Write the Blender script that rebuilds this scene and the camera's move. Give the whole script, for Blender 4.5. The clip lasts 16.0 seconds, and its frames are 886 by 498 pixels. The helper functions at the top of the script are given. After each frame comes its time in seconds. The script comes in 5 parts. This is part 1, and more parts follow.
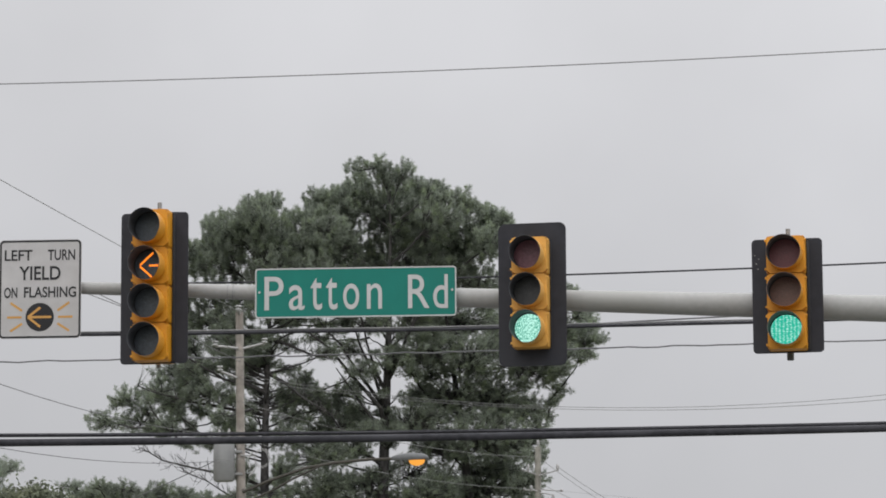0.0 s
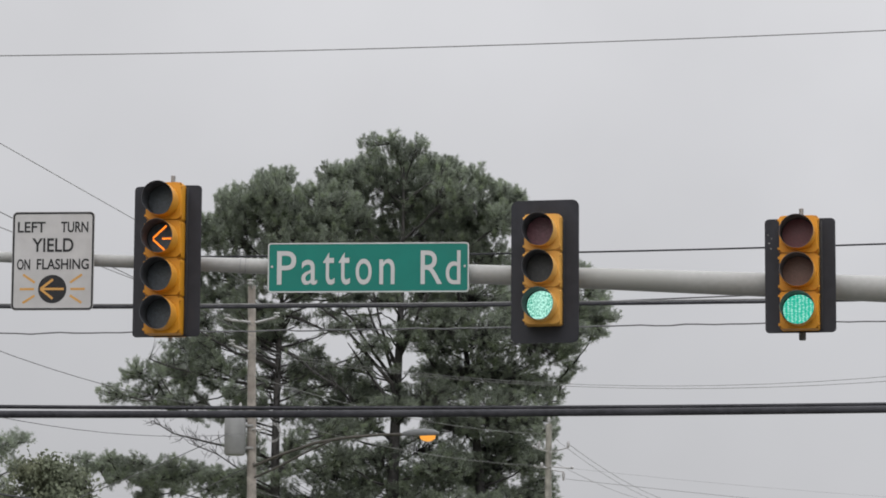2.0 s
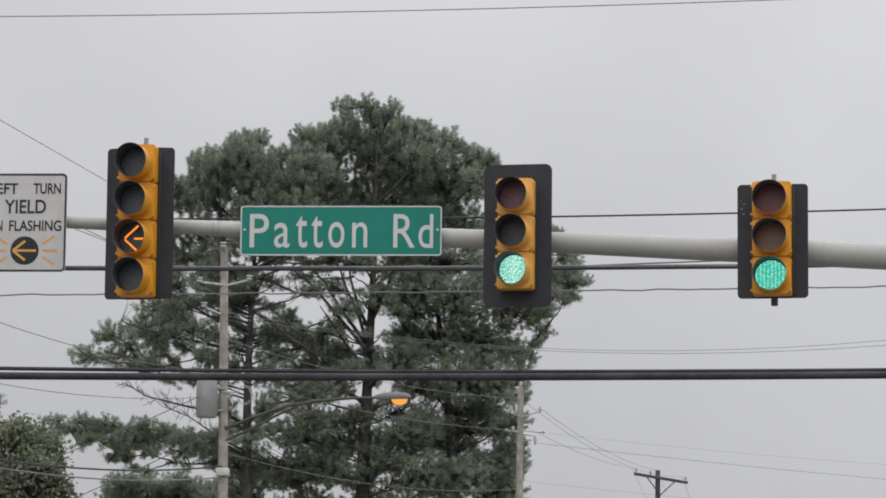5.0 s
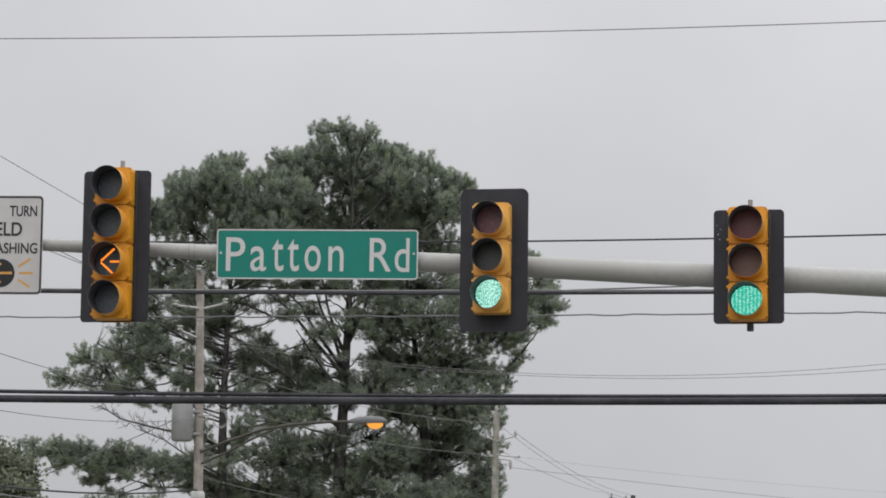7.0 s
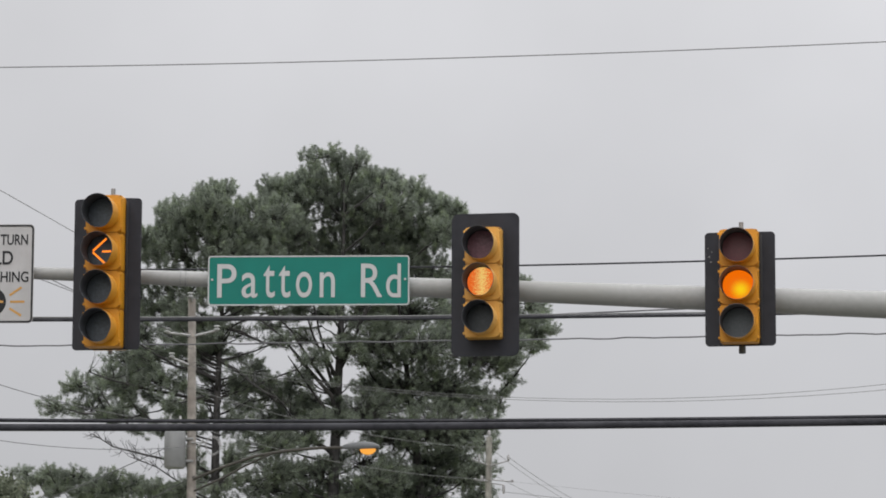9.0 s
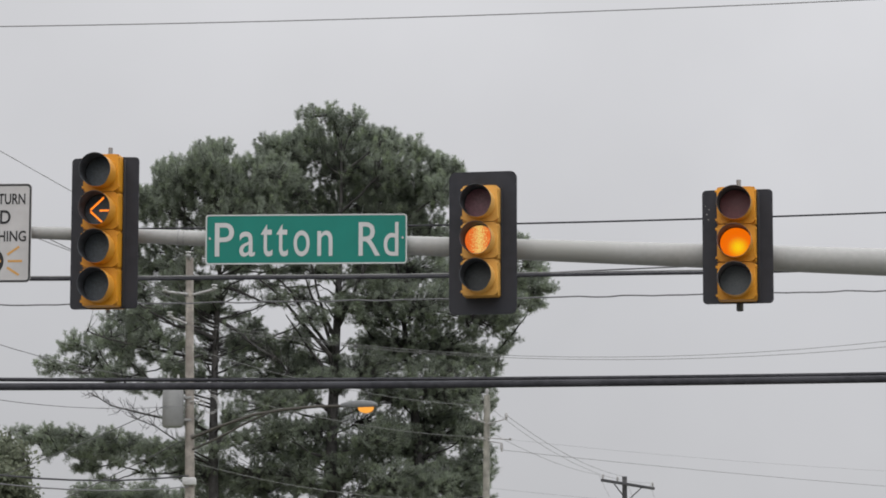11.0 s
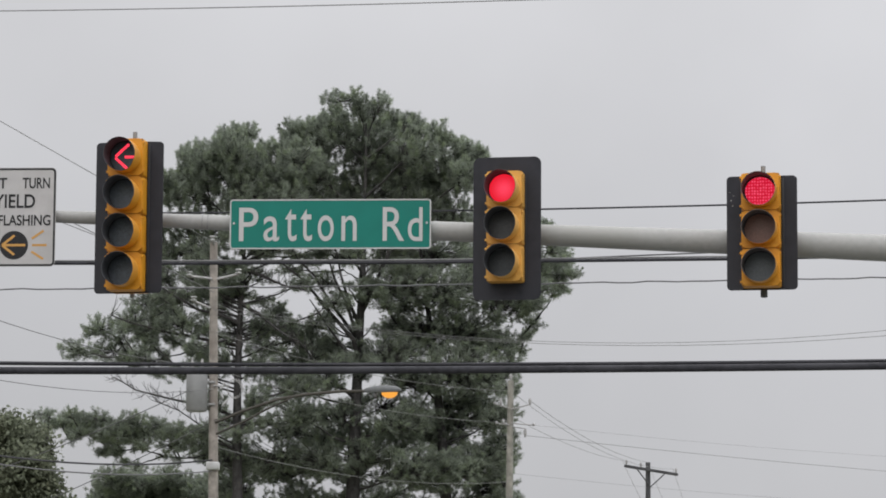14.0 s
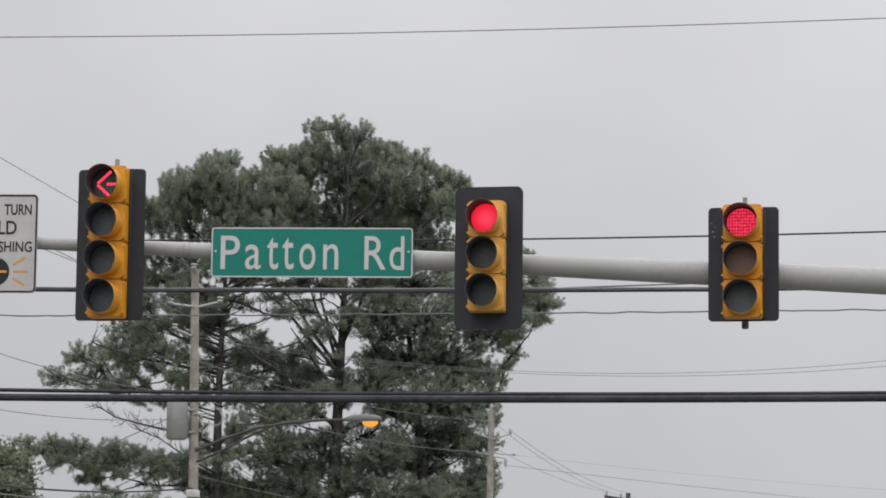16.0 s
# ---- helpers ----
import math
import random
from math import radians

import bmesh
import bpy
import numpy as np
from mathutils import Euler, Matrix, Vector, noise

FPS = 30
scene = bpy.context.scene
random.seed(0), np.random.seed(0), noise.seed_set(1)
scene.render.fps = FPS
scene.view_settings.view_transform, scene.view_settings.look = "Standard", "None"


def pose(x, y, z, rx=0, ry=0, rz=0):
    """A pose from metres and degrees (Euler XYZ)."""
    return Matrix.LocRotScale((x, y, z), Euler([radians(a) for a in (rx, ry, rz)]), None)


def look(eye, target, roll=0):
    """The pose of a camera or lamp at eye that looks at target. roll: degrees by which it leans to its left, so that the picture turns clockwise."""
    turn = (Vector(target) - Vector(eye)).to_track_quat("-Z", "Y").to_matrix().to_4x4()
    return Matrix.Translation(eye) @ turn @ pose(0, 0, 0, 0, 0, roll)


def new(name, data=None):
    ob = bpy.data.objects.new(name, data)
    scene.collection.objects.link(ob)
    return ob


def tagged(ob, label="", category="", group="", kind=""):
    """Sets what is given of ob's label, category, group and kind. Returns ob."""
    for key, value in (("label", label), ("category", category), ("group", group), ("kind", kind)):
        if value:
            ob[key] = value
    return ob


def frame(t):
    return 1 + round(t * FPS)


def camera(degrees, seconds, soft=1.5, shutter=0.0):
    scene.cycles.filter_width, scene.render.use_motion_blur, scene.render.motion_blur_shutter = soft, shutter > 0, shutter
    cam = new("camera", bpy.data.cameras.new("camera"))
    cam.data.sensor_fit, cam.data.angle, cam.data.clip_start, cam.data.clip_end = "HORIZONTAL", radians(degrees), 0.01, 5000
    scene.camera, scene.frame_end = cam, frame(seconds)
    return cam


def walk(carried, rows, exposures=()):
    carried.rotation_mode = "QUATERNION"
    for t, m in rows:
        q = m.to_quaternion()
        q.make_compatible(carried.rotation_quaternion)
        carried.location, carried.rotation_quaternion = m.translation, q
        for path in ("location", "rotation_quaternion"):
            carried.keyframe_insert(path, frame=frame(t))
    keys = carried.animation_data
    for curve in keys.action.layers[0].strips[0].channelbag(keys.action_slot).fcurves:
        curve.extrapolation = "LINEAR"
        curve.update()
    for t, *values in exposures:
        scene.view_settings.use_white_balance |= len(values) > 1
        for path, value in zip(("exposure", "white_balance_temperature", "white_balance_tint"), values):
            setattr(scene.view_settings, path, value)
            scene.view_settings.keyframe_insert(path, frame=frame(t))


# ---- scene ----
# The camera is held by hand in one spot and only turns a little.
cam = camera(14.5, 16.0, soft=1.8)
EYE = (0.0, 0.0, 1.4)
TURNS = [  # seconds, yaw, pitch, roll
    (0.0, 0.0000, 8.9500, 0.3000),
    (0.5, 0.1174, 9.1547, 0.3693),
    (1.0, 0.1905, 9.2288, 0.0953),
    (1.5, 0.0756, 8.7135, 0.1319),
    (2.0, 0.1182, 8.5570, -0.3275),
    (2.5, -0.1294, 8.2863, -0.1176),
    (3.0, -0.4414, 8.2660, -0.1806),
    (3.5, -0.2764, 8.1810, -0.3105),
    (4.0, -0.2151, 7.9707, -0.5147),
    (4.2, -0.1780, 7.9250, -0.5200),
    (6.3, -0.7880, 8.1720, -0.7000),
    (6.5, -0.7883, 8.2178, -0.7032),
    (7.0, -0.7907, 8.3672, -0.7520),
    (7.5, -0.8002, 8.5410, -0.8408),
    (8.0, -0.7957, 8.7663, -0.8888),
    (8.2, -0.7673, 8.8344, -0.7525),
    (10.3, -1.0238, 8.2912, 0.0765),
    (10.5, -1.0495, 8.1710, 0.0078),
    (11.0, -0.8799, 8.0927, -0.0997),
    (11.5, -0.7193, 8.1158, -0.0328),
    (12.0, -0.6399, 8.1374, -0.2075),
    (12.5, -0.7759, 7.9739, 0.0067),
    (13.0, -0.5919, 7.8318, -0.2848),
    (13.5, -0.4890, 7.9632, -0.3641),
    (14.0, -0.5123, 7.8497, -0.3298),
    (14.5, -0.8362, 7.8948, -0.4946),
    (15.0, -0.9755, 8.0794, -0.4388),
    (15.5, -0.9872, 8.2100, -0.5651),
    (16.0, -0.8645, 8.3346, -0.6606),
]
walk(cam, [(t, pose(*EYE, 90 + pitch, roll, yaw)) for t, yaw, pitch, roll in TURNS])

# ---- overcast sky and a weak, wide sun behind the camera ----
def sky():
    world = bpy.data.worlds.new("overcast")
    scene.world = world
    world.use_nodes = True
    nt = world.node_tree
    nt.nodes.clear()
    out = nt.nodes.new("ShaderNodeOutputWorld")
    back = nt.nodes.new("ShaderNodeBackground")
    coord = nt.nodes.new("ShaderNodeTexCoord")
    sep = nt.nodes.new("ShaderNodeSeparateXYZ")
    ramp = nt.nodes.new("ShaderNodeValToRGB")
    ramp.color_ramp.elements[0].position, ramp.color_ramp.elements[0].color = 0.0, (*SKY_LOW, 1)
    ramp.color_ramp.elements[1].position, ramp.color_ramp.elements[1].color = 0.9, (*SKY_HIGH, 1)
    mid = ramp.color_ramp.elements.new(0.25)
    mid.color = (*SKY_MID, 1)
    blue = nt.nodes.new("ShaderNodeTexSky")
    blue.sky_type, blue.sun_disc = "NISHITA", False
    blue.sun_elevation, blue.sun_rotation = radians(SUN_UP), radians(SUN_ROUND)
    dim = nt.nodes.new("ShaderNodeMixRGB")
    dim.blend_type = "MULTIPLY"
    dim.inputs[0].default_value, dim.inputs[2].default_value = 1.0, (0.1, 0.1, 0.1, 1)
    veil = nt.nodes.new("ShaderNodeMixRGB")
    veil.inputs[0].default_value = 0.04
    cloud = nt.nodes.new("ShaderNodeTexNoise")
    cloud.inputs["Scale"].default_value, cloud.inputs["Detail"].default_value = 8.0, 4.0
    span = nt.nodes.new("ShaderNodeMapRange")
    span.inputs["From Min"].default_value, span.inputs["From Max"].default_value = 0.3, 0.7
    span.inputs["To Min"].default_value, span.inputs["To Max"].default_value = 0.94, 1.06
    mott = nt.nodes.new("ShaderNodeMixRGB")
    mott.blend_type = "MULTIPLY"
    mott.inputs[0].default_value = 1.0
    ln = nt.links.new
    ln(coord.outputs["Generated"], sep.inputs[0])
    ln(sep.outputs["Z"], ramp.inputs[0])
    ln(blue.outputs[0], dim.inputs[1])
    ln(ramp.outputs[0], veil.inputs[1])
    ln(dim.outputs[0], veil.inputs[2])
    ln(coord.outputs["Generated"], cloud.inputs["Vector"])
    ln(cloud.outputs[0], span.inputs["Value"])
    ln(veil.outputs[0], mott.inputs[1])
    ln(span.outputs[0], mott.inputs[2])
    # the cloud is a little thinner to the east
    east = nt.nodes.new("ShaderNodeMath")
    east.operation = "MULTIPLY_ADD"
    east.inputs[1].default_value, east.inputs[2].default_value = 0.4, 1.0
    thin = nt.nodes.new("ShaderNodeMixRGB")
    thin.blend_type = "MULTIPLY"
    thin.inputs[0].default_value = 1.0
    ln(sep.outputs["X"], east.inputs[0])
    ln(mott.outputs[0], thin.inputs[1])
    ln(east.outputs[0], thin.inputs[2])
    ln(thin.outputs[0], back.inputs[0])
    ln(back.outputs[0], out.inputs[0])
    sun = new("sun", bpy.data.lights.new("sun", "SUN"))
    sun.data.energy, sun.data.angle, sun.data.color = SUN_POWER, radians(55), (1.0, 0.985, 0.955)
    sun.matrix_world = look((-30, -60, 70), (0, 30, 5))


SKY_LOW, SKY_MID, SKY_HIGH = (0.438, 0.436, 0.458), (0.728, 0.725, 0.744), (3.1, 3.1, 3.16)
SUN_UP, SUN_ROUND, SUN_POWER = 42.0, 198.0, 1.1
sky()


# ---- materials ----
def material(name, colour, rough=0.6, metal=0.0, vary=0.25, scale=6.0, bump=0.15, dirt=None, dirt_scale=1.5, spec=0.5, each=0.0):
    """Grain and wear at two scales; dirt: a second colour in patches."""
    m = bpy.data.materials.new(name)
    m.use_nodes = True
    nt, ln = m.node_tree, m.node_tree.links.new
    b = nt.nodes["Principled BSDF"]
    b.inputs["Roughness"].default_value, b.inputs["Metallic"].default_value = rough, metal
    b.inputs["Specular IOR Level"].default_value = spec
    co = nt.nodes.new("ShaderNodeTexCoord")
    fine = nt.nodes.new("ShaderNodeTexNoise")
    fine.inputs["Scale"].default_value, fine.inputs["Detail"].default_value = scale, 6.0
    ln(co.outputs["Object"], fine.inputs["Vector"])
    gain = nt.nodes.new("ShaderNodeMapRange")
    gain.inputs["From Min"].default_value, gain.inputs["From Max"].default_value = 0.3, 0.7
    gain.inputs["To Min"].default_value, gain.inputs["To Max"].default_value = 1 - vary, 1 + vary
    ln(fine.outputs[0], gain.inputs["Value"])
    mul = nt.nodes.new("ShaderNodeMixRGB")
    mul.blend_type = "MULTIPLY"
    mul.inputs[0].default_value, mul.inputs[1].default_value = 1.0, (*colour, 1)
    ln(gain.outputs[0], mul.inputs[2])
    last = mul.outputs[0]
    if dirt:
        big = nt.nodes.new("ShaderNodeTexNoise")
        big.inputs["Scale"].default_value, big.inputs["Detail"].default_value = dirt_scale, 5.0
        ln(co.outputs["Object"], big.inputs["Vector"])
        cut = nt.nodes.new("ShaderNodeMapRange")
        cut.inputs["From Min"].default_value, cut.inputs["From Max"].default_value = 0.48, 0.72
        ln(big.outputs[0], cut.inputs["Value"])
        mix = nt.nodes.new("ShaderNodeMixRGB")
        mix.inputs[2].default_value = (*dirt, 1)
        ln(cut.outputs[0], mix.inputs[0])
        ln(last, mix.inputs[1])
        last = mix.outputs[0]
    if each:
        geo = nt.nodes.new("ShaderNodeNewGeometry")
        span = nt.nodes.new("ShaderNodeMapRange")
        span.inputs["To Min"].default_value, span.inputs["To Max"].default_value = 1 - each, 1 + each
        ln(geo.outputs["Random Per Island"], span.inputs["Value"])
        m2 = nt.nodes.new("ShaderNodeMixRGB")
        m2.blend_type = "MULTIPLY"
        m2.inputs[0].default_value = 1.0
        ln(last, m2.inputs[1])
        ln(span.outputs[0], m2.inputs[2])
        last = m2.outputs[0]
    ln(last, b.inputs["Base Color"])
    if bump:
        bp = nt.nodes.new("ShaderNodeBump")
        bp.inputs["Strength"].default_value, bp.inputs["Distance"].default_value = bump, 0.01
        ln(fine.outputs[0], bp.inputs["Height"])
        ln(bp.outputs[0], b.inputs["Normal"])
    return m


def foliage(name, colour, second, scale, each, through_light, spec=0.12):
    """Leaf colour in patches, each blade a little different; some light comes through the blades."""
    m = material(name, colour, 0.6, vary=0.3, scale=scale, bump=0.0, dirt=second, dirt_scale=scale * 1.7, spec=spec, each=each)
    nt, ln = m.node_tree, m.node_tree.links.new
    b, out = nt.nodes["Principled BSDF"], nt.nodes["Material Output"]
    tl = nt.nodes.new("ShaderNodeBsdfTranslucent")
    mix = nt.nodes.new("ShaderNodeMixShader")
    mix.inputs[0].default_value = through_light
    ln(b.inputs["Base Color"].links[0].from_socket, tl.inputs[0])
    ln(b.outputs[0], mix.inputs[1])
    ln(tl.outputs[0], mix.inputs[2])
    ln(mix.outputs[0], out.inputs[0])
    return m


def glow(name, colour, strength, ripple=0.0, rows=0.0):
    """An LED face: the light itself, with the grid of its diodes."""
    m = bpy.data.materials.new(name)
    m.use_nodes = True
    nt, ln = m.node_tree, m.node_tree.links.new
    b = nt.nodes["Principled BSDF"]
    b.inputs["Base Color"].default_value = (*[c * 0.05 for c in colour], 1)
    b.inputs["Specular IOR Level"].default_value = 0.05
    b.inputs["Emission Color"].default_value = (*colour, 1)
    b.inputs["Emission Strength"].default_value = strength
    if ripple:
        co = nt.nodes.new("ShaderNodeTexCoord")
        mp = nt.nodes.new("ShaderNodeMapping")
        mp.inputs["Scale"].default_value = (rows, 1.0, rows)
        vo = nt.nodes.new("ShaderNodeTexVoronoi")
        vo.inputs["Scale"].default_value = 1.0
        vo.inputs["Randomness"].default_value = 0.2
        mr = nt.nodes.new("ShaderNodeMapRange")
        mr.inputs["From Min"].default_value, mr.inputs["From Max"].default_value = 0.15, 0.65
        mr.inputs["To Min"].default_value, mr.inputs["To Max"].default_value = strength * (1 + ripple), strength * (1 - ripple)
        ln(co.outputs["Object"], mp.inputs["Vector"])
        ln(mp.outputs[0], vo.inputs["Vector"])
        ln(vo.outputs["Distance"], mr.inputs["Value"])
        ln(mr.outputs[0], b.inputs["Emission Strength"])
    return m


def dot_glow(name, gap, dot, pitch, strength, uneven=0.14):
    """An LED face of single diodes in rows: bright dots on the same light, spread by the lens."""
    m = bpy.data.materials.new(name)
    m.use_nodes = True
    nt, ln = m.node_tree, m.node_tree.links.new
    b = nt.nodes["Principled BSDF"]
    b.inputs["Base Color"].default_value = (*[c * 0.05 for c in gap], 1)
    b.inputs["Specular IOR Level"].default_value = 0.05
    b.inputs["Emission Strength"].default_value = strength
    co, mp, vo, mr, mix = (nt.nodes.new("ShaderNode" + k) for k in ("TexCoord", "Mapping", "TexVoronoi", "MapRange", "MixRGB"))
    mp.inputs["Scale"].default_value = (pitch[0], 1.0, pitch[1])
    vo.inputs["Scale"].default_value, vo.inputs["Randomness"].default_value = 1.0, uneven
    mr.interpolation_type = "SMOOTHSTEP"
    mr.inputs["From Min"].default_value, mr.inputs["From Max"].default_value = 0.10, 0.52
    mix.inputs[1].default_value, mix.inputs[2].default_value = (*dot, 1), (*gap, 1)
    ln(co.outputs["Object"], mp.inputs["Vector"])
    ln(mp.outputs[0], vo.inputs["Vector"])
    ln(vo.outputs["Distance"], mr.inputs["Value"])
    ln(mr.outputs[0], mix.inputs[0])
    ln(mix.outputs[0], b.inputs["Emission Color"])
    return m


def bulb_glow(name, edge, core, spot, reach, strength):
    """A lens lit by one bulb behind it: brightest round the spot (x, z), deeper in colour towards the rim."""
    m = bpy.data.materials.new(name)
    m.use_nodes = True
    nt, ln = m.node_tree, m.node_tree.links.new
    b = nt.nodes["Principled BSDF"]
    b.inputs["Base Color"].default_value = (*[c * 0.05 for c in edge], 1)
    b.inputs["Specular IOR Level"].default_value = 0.05
    b.inputs["Emission Strength"].default_value = strength
    co = nt.nodes.new("ShaderNodeTexCoord")
    flat = nt.nodes.new("ShaderNodeVectorMath")
    flat.operation = "MULTIPLY"
    flat.inputs[1].default_value = (1, 0, 1)
    dist = nt.nodes.new("ShaderNodeVectorMath")
    dist.operation = "DISTANCE"
    dist.inputs[1].default_value = (spot[0], 0, spot[1])
    ramp = nt.nodes.new("ShaderNodeMapRange")
    ramp.interpolation_type = "SMOOTHSTEP"
    ramp.inputs["From Max"].default_value = reach
    mix = nt.nodes.new("ShaderNodeMixRGB")
    mix.inputs[1].default_value, mix.inputs[2].default_value = (*core, 1), (*edge, 1)
    ln(co.outputs["Object"], flat.inputs[0])
    ln(flat.outputs[0], dist.inputs[0])
    ln(dist.outputs["Value"], ramp.inputs["Value"])
    ln(ramp.outputs[0], mix.inputs[0])
    ln(mix.outputs[0], b.inputs["Emission Color"])
    return m


def grain_glow(name, dark, light, sx, sz, strength, low=0.40, high=0.62, band=0.0):
    """An LED face whose fine rows of prisms sparkle: two colours of light in streaks."""
    m = bpy.data.materials.new(name)
    m.use_nodes = True
    nt, ln = m.node_tree, m.node_tree.links.new
    b = nt.nodes["Principled BSDF"]
    b.inputs["Base Color"].default_value = (*[c * 0.05 for c in dark], 1)
    b.inputs["Specular IOR Level"].default_value = 0.05
    b.inputs["Emission Strength"].default_value = strength
    co, mp, no, mr, mix = (nt.nodes.new("ShaderNode" + k) for k in ("TexCoord", "Mapping", "TexNoise", "MapRange", "MixRGB"))
    mp.inputs["Scale"].default_value = (sx, 1.0, sz)
    no.inputs["Scale"].default_value = 1.0
    no.inputs["Detail"].default_value = 1.5
    mr.inputs["From Min"].default_value, mr.inputs["From Max"].default_value = low, high
    mix.inputs[1].default_value, mix.inputs[2].default_value = (*dark, 1), (*light, 1)
    ln(co.outputs["Object"], mp.inputs["Vector"])
    ln(mp.outputs[0], no.inputs["Vector"])
    value = no.outputs[0]
    if band:
        # the light colour keeps to an upright band in the middle
        sep, side, less = nt.nodes.new("ShaderNodeSeparateXYZ"), nt.nodes.new("ShaderNodeMath"), nt.nodes.new("ShaderNodeMath")
        side.operation, less.operation = "ABSOLUTE", "MULTIPLY_ADD"
        less.inputs[1].default_value = -band
        ln(co.outputs["Object"], sep.inputs[0])
        ln(sep.outputs[0], side.inputs[0])
        ln(side.outputs[0], less.inputs[0])
        ln(value, less.inputs[2])
        value = less.outputs[0]
    ln(value, mr.inputs["Value"])
    ln(mr.outputs[0], mix.inputs[0])
    ln(mix.outputs[0], b.inputs["Emission Color"])
    return m


def clear(name, tint):
    m = bpy.data.materials.new(name)
    m.use_nodes = True
    nt, ln = m.node_tree, m.node_tree.links.new
    nt.nodes.clear()
    out = nt.nodes.new("ShaderNodeOutputMaterial")
    mix = nt.nodes.new("ShaderNodeMixShader")
    tr = nt.nodes.new("ShaderNodeBsdfTransparent")
    gl = nt.nodes.new("ShaderNodeBsdfGlossy")
    tr.inputs[0].default_value = (*tint, 1)
    gl.inputs["Roughness"].default_value = 0.5
    mix.inputs[0].default_value = 0.010
    ln(tr.outputs[0], mix.inputs[1])
    ln(gl.outputs[0], mix.inputs[2])
    ln(mix.outputs[0], out.inputs[0])
    return m


YELLOW = material("signal_yellow_paint", (0.49, 0.212, 0.008), 0.5, vary=0.10, scale=9, bump=0.05, dirt=(0.34, 0.14, 0.008), dirt_scale=4, spec=0.35)
YELLOW_PALE = material("faded_yellow_paint", (0.52, 0.275, 0.055), 0.55, vary=0.12, scale=9, bump=0.05, dirt=(0.40, 0.20, 0.04), dirt_scale=4, spec=0.35)
BLACK = material("matt_black_paint", (0.012, 0.012, 0.013), 0.6, vary=0.3, scale=14, bump=0.1, dirt=(0.02, 0.02, 0.023), dirt_scale=3, spec=0.4)
PLATE = material("slate_black_sheet_metal", (0.0148, 0.0155, 0.0210), 0.6, vary=0.2, scale=10, bump=0.05, dirt=(0.0175, 0.0178, 0.0225), dirt_scale=2.5, spec=0.25)
STEEL = material("galvanised_steel", (0.236, 0.236, 0.230), 0.6, 0.1, vary=0.06, scale=20, bump=0.04, dirt=(0.212, 0.212, 0.200), dirt_scale=0.8, spec=0.3)
PIPE = material("dull_zinc", (0.19, 0.19, 0.19), 0.5, 0.3, vary=0.2, scale=30)
GREEN = material("green_sign_sheeting", (0.003, 0.121, 0.098), 0.5, vary=0.05, scale=5, bump=0.02, dirt=(0.006, 0.112, 0.092), spec=0.2)
WHITE = material("white_reflective_sheeting", (0.355, 0.355, 0.358), 0.5, vary=0.05, scale=12, bump=0.03, dirt=(0.335, 0.335, 0.332), spec=0.3)
WHITE_SIGN = material("aged_white_sheeting", (0.335, 0.328, 0.330), 0.5, vary=0.06, scale=8, bump=0.03, dirt=(0.295, 0.290, 0.288), dirt_scale=2.5, spec=0.25)
INK = material("black_sign_ink", (0.016, 0.016, 0.018), 0.6, vary=0.2, scale=10, bump=0.0, spec=0.2)
AMBER_FILM = material("amber_sign_film", (0.40, 0.212, 0.055), 0.5, vary=0.08, scale=10, bump=0.0, spec=0.3)
CABLE = material("black_cable_jacket", (0.022, 0.022, 0.026), 0.75, vary=0.35, scale=12, bump=0.2, dirt=(0.036, 0.036, 0.041), dirt_scale=1.0, spec=0.2)
WIRE = material("weathered_grey_wire", (0.10, 0.10, 0.105), 0.65, 0.1, vary=0.2, scale=5, bump=0.0, spec=0.3)
WIRE_PALE = material("pale_aluminium_wire", (0.14, 0.14, 0.142), 0.6, 0.1, vary=0.2, scale=3, bump=0.0, spec=0.3)
TARRED_WOOD = material("tarred_pole_wood", (0.050, 0.050, 0.054), 0.9, vary=0.3, scale=7, bump=0.4, dirt=(0.07, 0.068, 0.07), dirt_scale=2, spec=0.2)
POLE_WOOD = material("weathered_pole_wood", (0.205, 0.186, 0.168), 0.9, vary=0.35, scale=7, bump=0.5, dirt=(0.150, 0.130, 0.116), dirt_scale=2)
TANK = material("grey_enamel_tank", (0.172, 0.174, 0.176), 0.5, vary=0.1, scale=5, dirt=(0.14, 0.138, 0.134), spec=0.3)
PORCELAIN = material("glazed_porcelain", (0.22, 0.215, 0.215), 0.4, vary=0.2, scale=12)
GLAZE = material("white_glazed_porcelain", (0.30, 0.30, 0.30), 0.35, vary=0.1, scale=12)
LAMP_GREY = material("grey_cast_aluminium", (0.075, 0.078, 0.080), 0.6, 0.0, vary=0.15, scale=12, spec=0.3)
BARK = material("pine_bark", (0.044, 0.042, 0.042), 0.95, vary=0.4, scale=9, bump=0.8, dirt=(0.060, 0.056, 0.054), dirt_scale=3, spec=0.15)
NEEDLES = foliage("pine_needles", (0.202, 0.229, 0.186), (0.230, 0.278, 0.172), 1.6, 0.22, 0.62, 0.2)
LEAVES = foliage("broad_leaves", (0.116, 0.130, 0.092), (0.165, 0.176, 0.120), 0.8, 0.4, 0.45)
GRASS = material("grass_and_soil", (0.10, 0.11, 0.065), 0.95, vary=0.4, scale=3, bump=0.5, dirt=(0.15, 0.13, 0.10), dirt_scale=0.2)
ASPHALT = material("worn_asphalt", (0.10, 0.10, 0.102), 0.6, vary=0.3, scale=30, bump=0.4, dirt=(0.14, 0.138, 0.132), dirt_scale=0.5)
LENS = clear("clear_polycarbonate_lens", (0.93, 0.93, 0.93))
